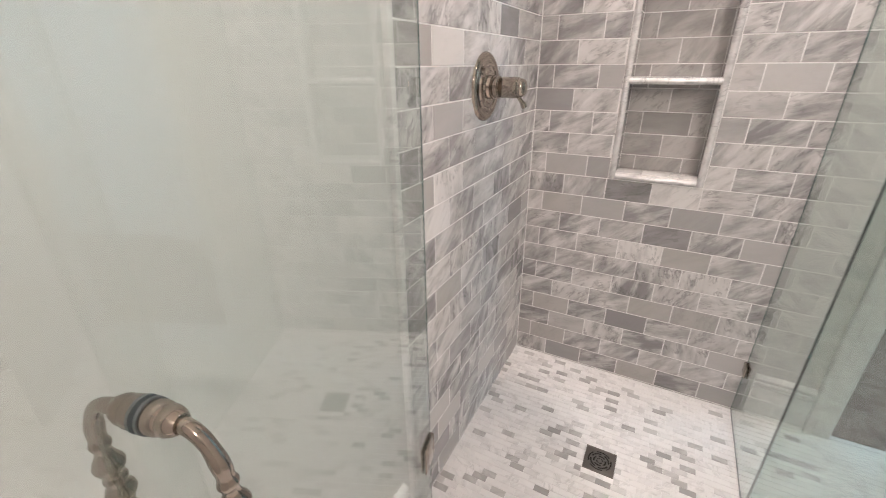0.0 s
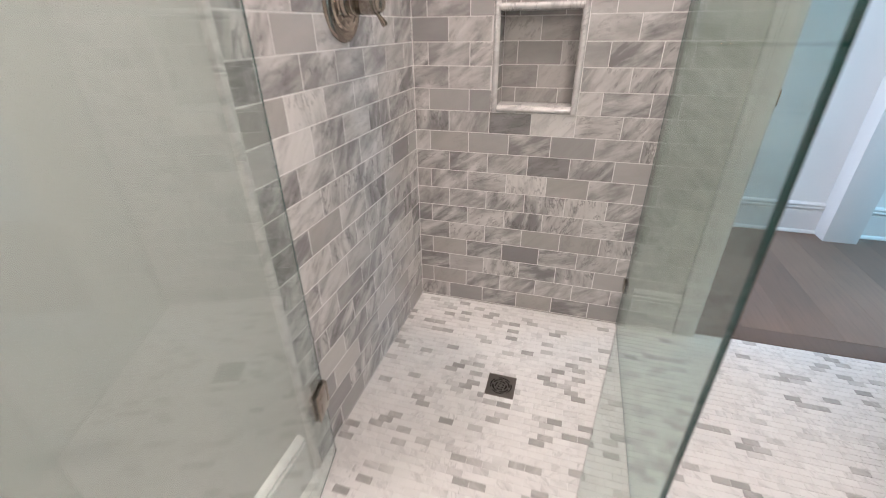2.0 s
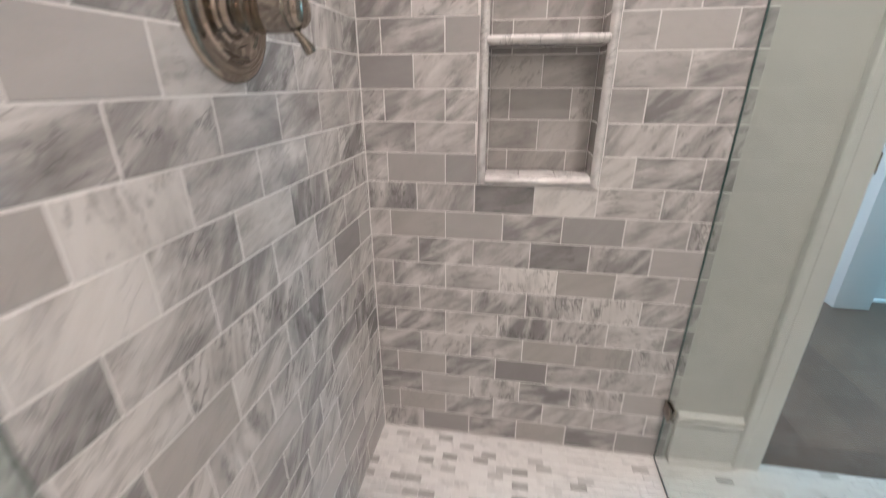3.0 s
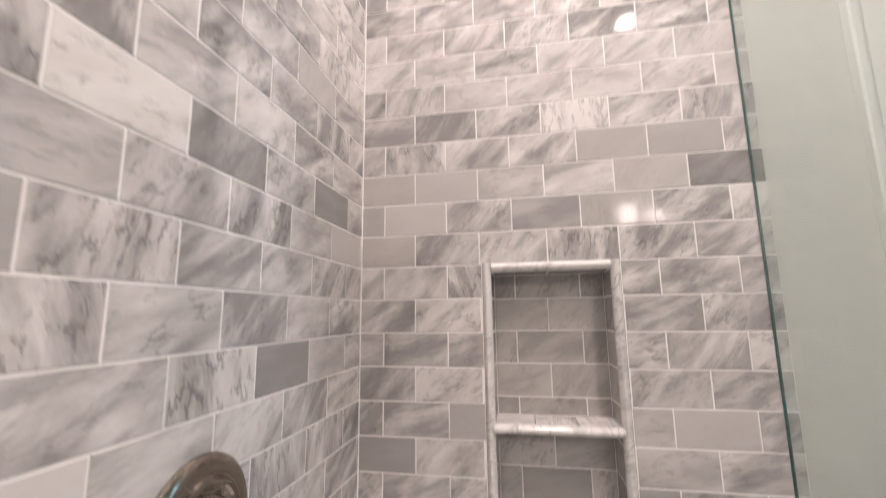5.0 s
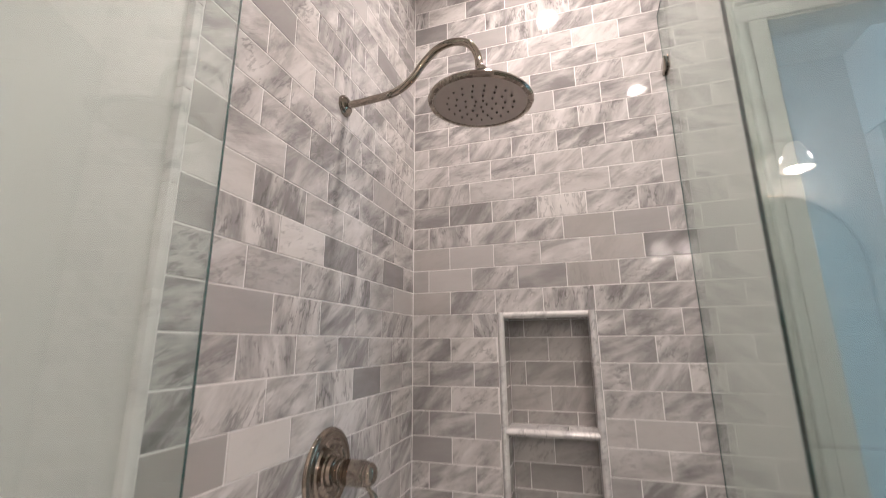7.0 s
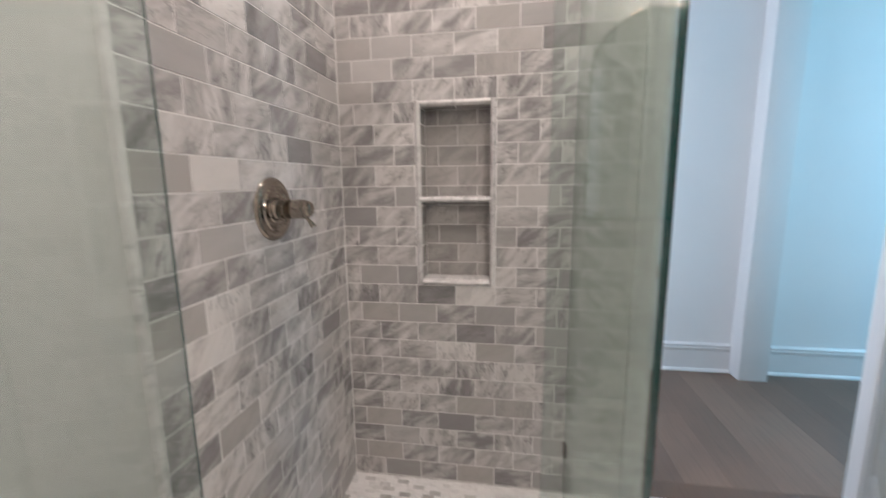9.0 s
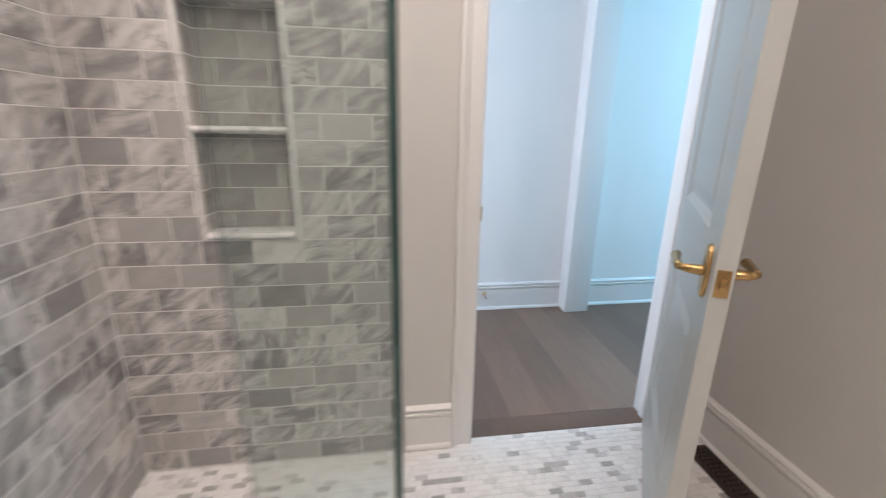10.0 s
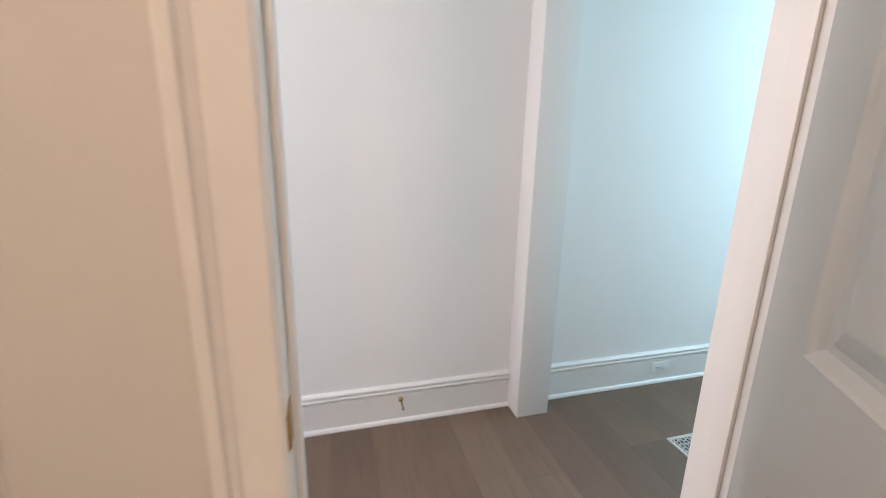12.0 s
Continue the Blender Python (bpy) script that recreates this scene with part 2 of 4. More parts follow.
# ---- mesh helpers ----
def finish(bm, name, mat, smooth=False):
    bmesh.ops.recalc_face_normals(bm, faces=bm.faces)
    me = bpy.data.meshes.new(name)
    bm.to_mesh(me)
    bm.free()
    for mm in mat if isinstance(mat, (list, tuple)) else (mat,):
        me.materials.append(mm)
    if smooth:
        me.polygons.foreach_set("use_smooth", [True] * len(me.polygons))
        me.set_sharp_from_angle(angle=radians(38))
    return me


def part(name, bm, mat, parent=None, label="", smooth=True):
    ob = new(name, finish(bm, name, mat, smooth))
    ob.parent = parent
    if label:
        ob["label"] = label
    return ob


def thing(name, label, category, at=None, group="", kind=""):
    ob = new(name)
    ob.empty_display_size = 0.05
    if at is not None:
        ob.matrix_world = at
    return tagged(ob, label, category, group, kind)


def box(bm, x0, x1, y0, y1, z0, z1, bevel=0.0, seg=2):
    g = bmesh.ops.create_cube(bm, size=1.0)
    for v in g["verts"]:
        v.co = Vector(((x0 + x1) / 2 + v.co.x * (x1 - x0), (y0 + y1) / 2 + v.co.y * (y1 - y0), (z0 + z1) / 2 + v.co.z * (z1 - z0)))
    if bevel:
        edges = list({e for v in g["verts"] for e in v.link_edges})
        bmesh.ops.bevel(bm, geom=edges, offset=bevel, segments=seg, affect="EDGES", profile=0.5)
    return bm


def boxes(rows, bevel=0.0):
    bm = bmesh.new()
    for r in rows:
        box(bm, *r, bevel=bevel)
    return bm


def lathe(profile, n=40, m=None):
    """A body turned round the z axis from (radius, height) pairs."""
    bm = bmesh.new()
    rings = []
    for r, z in profile:
        if r < 1e-6:
            rings.append([bm.verts.new((0, 0, z))])
        else:
            rings.append([bm.verts.new((r * math.cos(2 * math.pi * i / n), r * math.sin(2 * math.pi * i / n), z)) for i in range(n)])
    for a, b in zip(rings, rings[1:]):
        for i in range(n):
            j = (i + 1) % n
            if len(a) == 1 and len(b) == 1:
                continue
            if len(a) == 1:
                bm.faces.new((a[0], b[j], b[i]))
            elif len(b) == 1:
                bm.faces.new((a[i], a[j], b[0]))
            else:
                bm.faces.new((a[i], a[j], b[j], b[i]))
    if m is not None:
        bmesh.ops.transform(bm, matrix=m, verts=bm.verts)
    return bm


def spline(points, n):
    """n points along a smooth curve through the given ones."""
    pts = [Vector(p) for p in points]
    out = []
    for k in range(n):
        u = k / (n - 1) * (len(pts) - 1)
        i = min(int(u), len(pts) - 2)
        f = u - i
        p0, p1, p2, p3 = pts[max(i - 1, 0)], pts[i], pts[i + 1], pts[min(i + 2, len(pts) - 1)]
        out.append(0.5 * ((2 * p1) + (p2 - p0) * f + (2 * p0 - 5 * p1 + 4 * p2 - p3) * f * f + (3 * p1 - p0 - 3 * p2 + p3) * f ** 3))
    return out


def sweep(path, radius, n=20):
    """A round bar along a path, with a radius for each point."""
    bm = bmesh.new()
    rings, up = [], None
    for i, p in enumerate(path):
        d = (path[min(i + 1, len(path) - 1)] - path[max(i - 1, 0)]).normalized()
        if up is None:
            up = d.orthogonal().normalized()
        up = (up - d * up.dot(d)).normalized()
        side = d.cross(up)
        r = radius(i / (len(path) - 1))
        rings.append([bm.verts.new(p + r * (math.cos(2 * math.pi * k / n) * up + math.sin(2 * math.pi * k / n) * side)) for k in range(n)])
    for a, b in zip(rings, rings[1:]):
        for k in range(n):
            bm.faces.new((a[k], a[(k + 1) % n], b[(k + 1) % n], b[k]))
    bm.faces.new(rings[0])
    bm.faces.new(rings[-1])
    return bm


def extrude_profile(profile, a, b, axis):
    """A moulding: a closed profile of (depth, height) pairs run from a to b; axis names its run and the way its depth points."""
    bm = bmesh.new()
    ends = []
    for v in (a, b):
        ring = []
        for d, z in profile:
            ring.append(bm.verts.new(axis(v, d, z)))
        ends.append(ring)
    n = len(profile)
    for i in range(n):
        bm.faces.new((ends[0][i], ends[0][(i + 1) % n], ends[1][(i + 1) % n], ends[1][i]))
    bm.faces.new(ends[0])
    bm.faces.new(ends[1])
    return bm


# ---- the room: measures ----
TOP = 3.05
P = 0.078                       # tile course; a tile is two courses long
X0, Z0 = 0.294, 1.645           # a joint of the back wall and its course line
Y0 = -0.633                     # a joint of the left wall
GAP = 0.0032
PANE_X, RETURN_Y, RETURN_X = 0.877, -0.942, 0.712
DOOR_L, DOOR_R, DOOR_TOP = 1.197, 1.988, 2.452
EAST, SOUTH = 2.165, -2.70
HALL_N = 1.275
NL, NR, NB, NT = 0.320, 0.583, 0.888, 1.548   # clear opening of the niche
NICHE_D = 0.092


def setting(name, bm, mat, label, category):
    return tagged(part(name, bm, mat, None, "", smooth=False), label, category, kind="structure")


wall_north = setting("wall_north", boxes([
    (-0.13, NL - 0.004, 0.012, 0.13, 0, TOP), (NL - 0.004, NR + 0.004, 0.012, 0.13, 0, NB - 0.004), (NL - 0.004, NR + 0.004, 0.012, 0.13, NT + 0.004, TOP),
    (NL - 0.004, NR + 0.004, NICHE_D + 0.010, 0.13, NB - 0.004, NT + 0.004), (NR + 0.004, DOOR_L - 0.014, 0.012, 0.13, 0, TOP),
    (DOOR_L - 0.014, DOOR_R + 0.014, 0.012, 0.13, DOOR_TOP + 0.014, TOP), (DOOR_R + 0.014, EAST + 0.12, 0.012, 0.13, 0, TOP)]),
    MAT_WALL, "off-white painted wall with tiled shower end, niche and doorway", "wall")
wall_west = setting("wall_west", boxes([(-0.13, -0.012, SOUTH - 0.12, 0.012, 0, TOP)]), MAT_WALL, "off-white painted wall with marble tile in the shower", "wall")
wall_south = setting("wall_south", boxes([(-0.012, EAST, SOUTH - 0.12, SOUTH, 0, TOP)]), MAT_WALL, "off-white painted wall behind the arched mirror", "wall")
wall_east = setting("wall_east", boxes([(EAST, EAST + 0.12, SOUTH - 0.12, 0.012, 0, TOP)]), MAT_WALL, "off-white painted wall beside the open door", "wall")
setting("ceiling", boxes([(-0.13, EAST + 0.12, SOUTH - 0.12, 0.13, TOP, TOP + 0.1)]), MAT_CEIL, "flat white bathroom ceiling with recessed lights", "ceiling")
floor = setting("floor", boxes([(-0.012, EAST, SOUTH, 0.030, -0.08, -0.0015)]), MAT_FLOOR_GROUT, "pale grouted bed of the marble mosaic floor", "floor")

# hall
HW, HE = -1.0, 4.55
hall_floor = setting("hall_floor", boxes([(HW, HE, 0.030, HALL_N + 0.02, -0.08, -0.004)]), MAT_DARK, "subfloor under the grey-brown oak planks", "floor")
wall_hall_north = setting("wall_hall_north", boxes([(HW, HE, HALL_N, HALL_N + 0.12, 0, TOP)]), MAT_HALL, "white painted hall wall", "wall")
setting("wall_hall_south", boxes([(HW, -0.13, 0.03, 0.13, 0, TOP), (EAST + 0.12, HE, 0.03, 0.13, 0, TOP)]), MAT_HALL, "white painted hall wall", "wall")
# west end is out of view; its opening is assumed, beside the fill lamp
setting("wall_hall_west", boxes([(HW - 0.12, HW, 0.03, 0.2, 0, TOP), (HW - 0.12, HW, 1.2, HALL_N + 0.12, 0, TOP), (HW - 0.12, HW, 0.2, 1.2, 0, 0.6), (HW - 0.12, HW, 0.2, 1.2, 2.75, TOP)]), MAT_HALL, "white painted end wall with a tall window opening, out of view", "wall")
setting("wall_hall_east", boxes([(HE, HE + 0.12, 0.03, 0.2, 0, TOP), (HE, HE + 0.12, 1.2, HALL_N + 0.12, 0, TOP), (HE, HE + 0.12, 0.2, 1.2, 0, 0.6), (HE, HE + 0.12, 0.2, 1.2, 2.75, TOP)]), MAT_HALL, "white painted end wall with a tall window opening, out of view", "wall")
setting("hall_ceiling", boxes([(HW - 0.12, HE + 0.12, 0.13, HALL_N + 0.12, TOP, TOP + 0.1)]), MAT_CEIL, "flat white hall ceiling", "ceiling")
setting("ground", boxes([(-60, 60, -60, 60, -0.30, -0.20)]), plain("dull_lawn", (0.06, 0.09, 0.04), 0.9, 0, 3, 0.3), "plain lawn outside the house", "ground")

# pilaster in the hall
pil = thing("pilaster", "white painted square wall pilaster standing on the hall floor", "pilaster", kind="structure")
part("shaft", boxes([(2.104, 2.272, 1.150, HALL_N, 0.0, 2.55)], 0.002), MAT_TRIM, pil)
part("header", boxes([(2.104, 2.272, 0.13, HALL_N, 2.552, TOP)], 0.002), MAT_HALL, pil)

# ---- baseboards ----
BASE = [(0, 0), (0.015, 0), (0.015, 0.146), (0.009, 0.150), (0.009, 0.157), (0.020, 0.160), (0.022, 0.165), (0.020, 0.170), (0.013, 0.172), (0.013, 0.177), (0.019, 0.181), (0.019, 0.188), (0.012, 0.194), (0, 0.199)]
SHOE = [(0, 0), (0.013, 0), (0.013, 0.006), (0.009, 0.014), (0.003, 0.019), (0, 0.019)]


def baseboard(name, a, b, run, label, h=1.0):
    ob = tagged(part(name, extrude_profile([(d, z * h) for d, z in BASE], a, b, run), MAT_TRIM, None, "", smooth=False), label, "baseboard", kind="structure")
    shoe = part("shoe_moulding", extrude_profile([(0.0155 + d, z) for d, z in SHOE], a, b, run), MAT_TRIM, ob, "", smooth=False)
    return ob


baseboard("baseboard", 0.932, DOOR_L - 0.086, lambda v, d, z: (v, 0.012 - d, z), "white moulded baseboard between shower and doorway", 0.955)
baseboard("baseboard", -0.985, SOUTH, lambda v, d, z: (-0.012 + d, v, z), "white moulded baseboard on the bathroom wall", 0.955)
baseboard("baseboard", SOUTH, -0.008, lambda v, d, z: (EAST - d, v, z), "white moulded baseboard behind the open door", 0.955)
baseboard("baseboard", HW, 2.104, lambda v, d, z: (v, HALL_N - d, z), "white moulded hall baseboard with a door stop", 0.975)
baseboard("baseboard", 2.272, HE, lambda v, d, z: (v, HALL_N - d, z), "white moulded hall baseboard with an outlet", 0.975)

# ---- doorway ----
CASING = [(0.0, 0.0), (0.010, 0.0), (0.013, 0.004), (0.013, 0.050), (0.016, 0.055), (0.016, 0.062), (0.024, 0.066), (0.024, 0.078), (0.020, 0.082), (0.0, 0.082)]
cas = thing("door_casing", "white moulded casing round the bathroom doorway", "door casing", kind="structure")
part("casing_side", extrude_profile(CASING, 0.0, DOOR_TOP + 0.006, lambda v, d, z: (DOOR_L - 0.003 - z, 0.012 - d, v)), MAT_TRIM, cas, smooth=False)
part("casing_side", extrude_profile(CASING, 0.0, DOOR_TOP + 0.006, lambda v, d, z: (DOOR_R + 0.003 + z, 0.012 - d, v)), MAT_TRIM, cas, smooth=False)
part("casing_head", extrude_profile(CASING, DOOR_L - 0.085, DOOR_R + 0.085, lambda v, d, z: (v, 0.012 - d, DOOR_TOP + 0.0065 + z)), MAT_TRIM, cas, smooth=False)
jamb = thing("door_jamb", "white painted jamb lining with brass strike plate", "door jamb", kind="structure")
part("jamb_side", boxes([(DOOR_L - 0.014, DOOR_L, 0.006, 0.134, 0, DOOR_TOP)], 0.0015), MAT_TRIM, jamb)
part("jamb_side", boxes([(DOOR_R, DOOR_R + 0.014, 0.006, 0.134, 0, DOOR_TOP)], 0.0015), MAT_TRIM, jamb)
part("jamb_head", boxes([(DOOR_L - 0.014, DOOR_R + 0.014, 0.006, 0.134, DOOR_TOP, DOOR_TOP + 0.014)], 0.0015), MAT_TRIM, jamb)
part("stop_strip", boxes([(DOOR_L, DOOR_L + 0.011, 0.052, 0.085, 0, DOOR_TOP)], 0.002), MAT_TRIM, jamb)
part("stop_strip", boxes([(DOOR_R - 0.011, DOOR_R, 0.052, 0.085, 0, DOOR_TOP)], 0.002), MAT_TRIM, jamb)
part("strike_plate", boxes([(DOOR_L - 0.001, DOOR_L + 0.0018, 0.010, 0.040, 0.912, 0.970), (DOOR_L - 0.001, DOOR_L + 0.003, 0.0045, 0.012, 0.917, 0.965)], 0.0006), MAT_BRASS, jamb, "satin brass strike plate")

# ---- the open panelled door ----
ANG = math.degrees(math.atan2(0.838, 0.545))
DW, DT, DH = 0.800, 0.036, 2.43
door = thing("door_1", "white two-panel interior door standing half open", "door", pose(1.951, 0.012, 0.008, 0, 0, 180 + ANG), kind="structure")
# local: x from hinge to latch, hall face at y = 0 turned to -y, thickness to +y
PANELS = ((0.120, DW - 0.150, 0.25, 0.765), (0.120, DW - 0.150, 1.003, 2.30))


def door_slab():
    bm = bmesh.new()
    xs = (0.0, PANELS[0][0], PANELS[0][1], DW)
    zs = (0.0, PANELS[0][2], PANELS[0][3], PANELS[1][2], PANELS[1][3], DH)
    for i in range(3):
        for j in range(5):
            if i == 1 and j in (1, 3):
                continue
            box(bm, xs[i], xs[i + 1], 0, DT, zs[j], zs[j + 1])
    bmesh.ops.remove_doubles(bm, verts=bm.verts, dist=1e-5)
    return bm


def panel_mesh(x0, x1, z0, z1):
    """A raised panel with its sloping sticking on both faces."""
    bm = bmesh.new()
    for side in (0, 1):
        def depth(v):
            return v if side == 0 else DT - v
        steps = ((0.0, 0.0), (0.006, 0.004), (0.014, 0.0075), (0.022, 0.0125), (0.034, 0.0125), (0.062, 0.005), (0.066, 0.0045))
        rings = [[bm.verts.new((x, depth(d), z)) for x, z in ((x0 + i, z0 + i), (x1 - i, z0 + i), (x1 - i, z1 - i), (x0 + i, z1 - i))] for i, d in steps]
        for a, b in zip(rings, rings[1:]):
            for k in range(4):
                bm.faces.new((a[k], a[(k + 1) % 4], b[(k + 1) % 4], b[k]))
        bm.faces.new(rings[-1])
    return bm


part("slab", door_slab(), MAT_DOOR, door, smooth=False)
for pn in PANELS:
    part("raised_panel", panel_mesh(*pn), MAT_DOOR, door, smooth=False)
part("latch_plate", boxes([(DW - 0.0005, DW + 0.0012, DT / 2 - 0.0128, DT / 2 + 0.0128, 0.892, 0.950)], 0.0005), MAT_BRASS, door, "satin brass latch plate")
part("latch_bolt", boxes([(DW, DW + 0.009, DT / 2 - 0.006, DT / 2 + 0.006, 0.909, 0.933)], 0.003), MAT_BRASS, door)


def lever_set(sign, y):
    """Oval rose, neck and a flared lever that points to the hinge side."""
    holder = part("rose", lathe([(0.0, 0.011), (0.024, 0.0105), (0.029, 0.009), (0.0308, 0.005), (0.0308, 0.0)], 36, Matrix.Diagonal((1.0, 1.95, 1, 1))), MAT_BRASS, door, "oval satin brass rose")
    turn = pose(DW - 0.068, y, 0.926, 90 if sign < 0 else -90, 0, 0)
    holder.matrix_basis = turn
    pts = spline([(0, 0, 0.004), (0, 0, 0.030), (-0.006, 0, 0.046), (-0.024, 0, 0.055), (-0.055, 0, 0.056), (-0.088, 0, 0.054), (-0.106, 0, 0.053)], 44)

    def rad(u):
        if u < 0.40:
            return 0.0128 - 0.0125 * u
        if 0.42 < u < 0.48:
            return 0.0102
        return 0.0076 + max(0.0, u - 0.48) * 0.0085
    part("lever", sweep(pts, rad, 20), MAT_BRASS, holder)


lever_set(-1, 0.0)
lever_set(1, DT)
for hz in (0.22, 1.20, 2.20):
    part("hinge", sweep([Vector((-0.010, DT + 0.004, hz + 0.1 * k / 6 - 0.05)) for k in range(7)], lambda u: 0.006, 14), MAT_BRASS, door)


# ---- glass enclosure ----
def pane(x0, x1, z0, z1, t=0.010):
    """A pane from x0 to x1 along local x; the two faces clear, the four edges green."""
    bm = box(bmesh.new(), x0, x1, -t / 2, t / 2, z0, z1)
    for f in bm.faces:
        f.material_index = 0 if abs(f.normal.y) > 0.5 else 1
    return bm


def glass_part(name, bm, parent, mat=MAT_GLASS):
    bmesh.ops.recalc_face_normals(bm, faces=bm.faces)
    ob = part(name, bm, [mat, MAT_EDGE], parent, smooth=False)
    ob.visible_shadow = False
    return ob


def clip_part(parent, m, w=0.045, h=0.045):
    bm = boxes([(-w / 2, w / 2, -0.012, -0.0055, -h / 2, h / 2), (-w / 2, w / 2, 0.0055, 0.012, -h / 2, h / 2), (-w / 2, -w / 2 + 0.006, -0.012, 0.012, -h / 2, h / 2)], 0.0012)
    c = part("glass_clip", bm, MAT_NICKEL, parent, "polished nickel clip")
    c.matrix_basis = m
    return c


GLASS_TOP = 2.55
side = thing("glass_side_panel", "fixed clear glass shower panel with green edges", "glass panel", pose(0.889, 0, 0, 0, 0, -0.7))
s1 = glass_part("pane", pane(RETURN_Y + 0.006, -0.004, 0.006, GLASS_TOP), side, MAT_GLASS_SIDE)
s1.matrix_basis = pose(0, 0, 0, 0, 0, 90)
part("floor_seal", boxes([(-0.004, 0.004, RETURN_Y + 0.006, -0.003, 0.0005, 0.006)]), MAT_SILICONE, side)
part("wall_seal", boxes([(-0.004, 0.004, -0.0036, 0.0005, 0.006, GLASS_TOP)]), MAT_SILICONE, side)
for cz in (0.212, 2.345):
    clip_part(side, pose(0, -0.024, cz, 0, 0, -90))
ret = thing("glass_return_panel", "narrow fixed glass panel beside the shower opening", "glass panel", pose(0, RETURN_Y, 0))
glass_part("pane", pane(RETURN_X, PANE_X + 0.005, 0.006, GLASS_TOP), ret, MAT_GLASS_RETURN)
part("floor_seal", boxes([(RETURN_X, PANE_X + 0.004, -0.004, 0.004, 0.0005, 0.006)]), MAT_SILICONE, ret)

# swung-open glass door
DDX, DDY = 0.212, -0.977
gd = thing("glass_shower_door", "clear frameless glass shower door swung open", "shower door", pose(0.0271, -0.893, 0, 0, 0, math.degrees(math.atan2(DDY, DDX))))
# local x runs from the hinges to the free edge; the shower face looks to +y
glass_part("pane", pane(0.0, 0.748, 0.014, GLASS_TOP - 0.004), gd)
for hz in (0.262, 2.25):
    h = part("hinge", boxes([(0.0, 0.062, 0.0055, 0.0125, hz - 0.045, hz + 0.045), (0.0, 0.062, -0.0125, -0.0055, hz - 0.045, hz + 0.045)], 0.0015), MAT_NICKEL, gd, "polished nickel hinge")
    part("knuckle", boxes([(-0.012, -0.001, -0.0125, 0.0125, hz - 0.036, hz + 0.036)], 0.002), MAT_NICKEL, h)
    wp = part("wall_plate", boxes([(-0.028, 0.028, 0.0, 0.007, -0.045, 0.045), (-0.010, 0.010, 0.007, 0.030, -0.036, 0.036)], 0.0015), MAT_NICKEL, h)
    wp.matrix_basis = gd.matrix_world.inverted() @ pose(0.0005, -0.889, hz, 0, 0, -90)


def bead(z):
    """Radius of the turned pull along its height."""
    r = 0.0062
    for c, w, a in ((0.0, 0.0045, 0.0028), (0.0165, 0.010, 0.0062), (-0.0165, 0.010, 0.0062), (0.041, 0.0042, 0.0022), (-0.041, 0.0042, 0.0022), (0.060, 0.012, 0.0012), (-0.060, 0.012, 0.0012)):
        r += a * math.exp(-((z - c) / w) ** 2)
    return r


def pull(sgn, k=1.0):
    half = 0.094
    pts = [(0, sgn * 0.006, half), (0, sgn * k * 0.022, half), (0, sgn * k * 0.040, half - 0.003), (0, sgn * k * 0.051, half - 0.014), (0, sgn * k * 0.058, half - 0.034)]
    pts += [(0, sgn * k * 0.060, 0.045), (0, sgn * k * 0.061, 0.022), (0, sgn * k * 0.061, 0.0)]
    pts = pts + [(a, b, -c) for a, b, c in reversed(pts[:-1])]
    path = spline(pts, 150)
    zz = [p.z for p in path]

    def rad(u):
        z = zz[min(int(round(u * 149)), 149)]
        return bead(z) if abs(z) < 0.075 else 0.0064
    return sweep(path, rad, 20)


handle = part("pull_handle", pull(1), MAT_NICKEL, gd, "turned polished nickel pull, back to back")
handle.matrix_basis = pose(0.645, 0, 0.926)
part("pull_outer", pull(-1, 1.25), MAT_NICKEL, handle)
for zc in (0.094, -0.094):
    for sg in (1, -1):
        prof = [(0.0, 0.005), (0.0125, 0.0052), (0.0135, 0.008), (0.0135, 0.016), (0.0115, 0.020), (0.0125, 0.024), (0.0105, 0.030), (0.0080, 0.034), (0.0, 0.034)]
        part("ferrule", lathe(prof, 28, pose(0, 0, zc, -90 * sg, 0, 0)), MAT_NICKEL, handle)
        part("washer", lathe([(0.0, 0.0048), (0.0146, 0.0048), (0.0146, 0.0075), (0.0, 0.0075)], 28, pose(0, 0, zc, -90 * sg, 0, 0)), MAT_SILICONE, handle)

# ---- shower fittings on the left wall ----
VY, VZ = -0.497, 1.201
valve = thing("shower_valve", "polished nickel thermostatic valve with round stepped plate", "shower valve", pose(0, VY, VZ, 0, 90, 0))
part("escutcheon", lathe([(0.0, 0.014), (0.030, 0.014), (0.034, 0.0165), (0.040, 0.0165), (0.043, 0.013), (0.052, 0.012), (0.055, 0.0145), (0.061, 0.0145), (0.064, 0.010), (0.072, 0.009), (0.076, 0.0105), (0.082, 0.009), (0.0875, 0.005), (0.089, 0.0)], 64), MAT_NICKEL, valve)
body = part("control_handle", lathe([(0.0, 0.118), (0.008, 0.1175), (0.014, 0.115), (0.018, 0.110), (0.0195, 0.103), (0.0195, 0.098), (0.0215, 0.096), (0.0225, 0.090), (0.0225, 0.050), (0.021, 0.047), (0.021, 0.044), (0.024, 0.042), (0.024, 0.038), (0.022, 0.036), (0.022, 0.031), (0.0255, 0.029), (0.0255, 0.025), (0.023, 0.022), (0.026, 0.014), (0.0, 0.012)], 44, Matrix.Diagonal((1.2, 1.2, 1, 1))), MAT_NICKEL, valve)
lv = spline([(0.014, 0, 0.092), (0.028, 0.003, 0.100), (0.039, 0.007, 0.107), (0.050, 0.011, 0.112)], 24)
part("lever", sweep(lv, lambda u: 0.0052 + 0.0042 * max(0.0, u - 0.45) * 1.8 if u < 0.9 else 0.0078, 16), MAT_NICKEL, body)

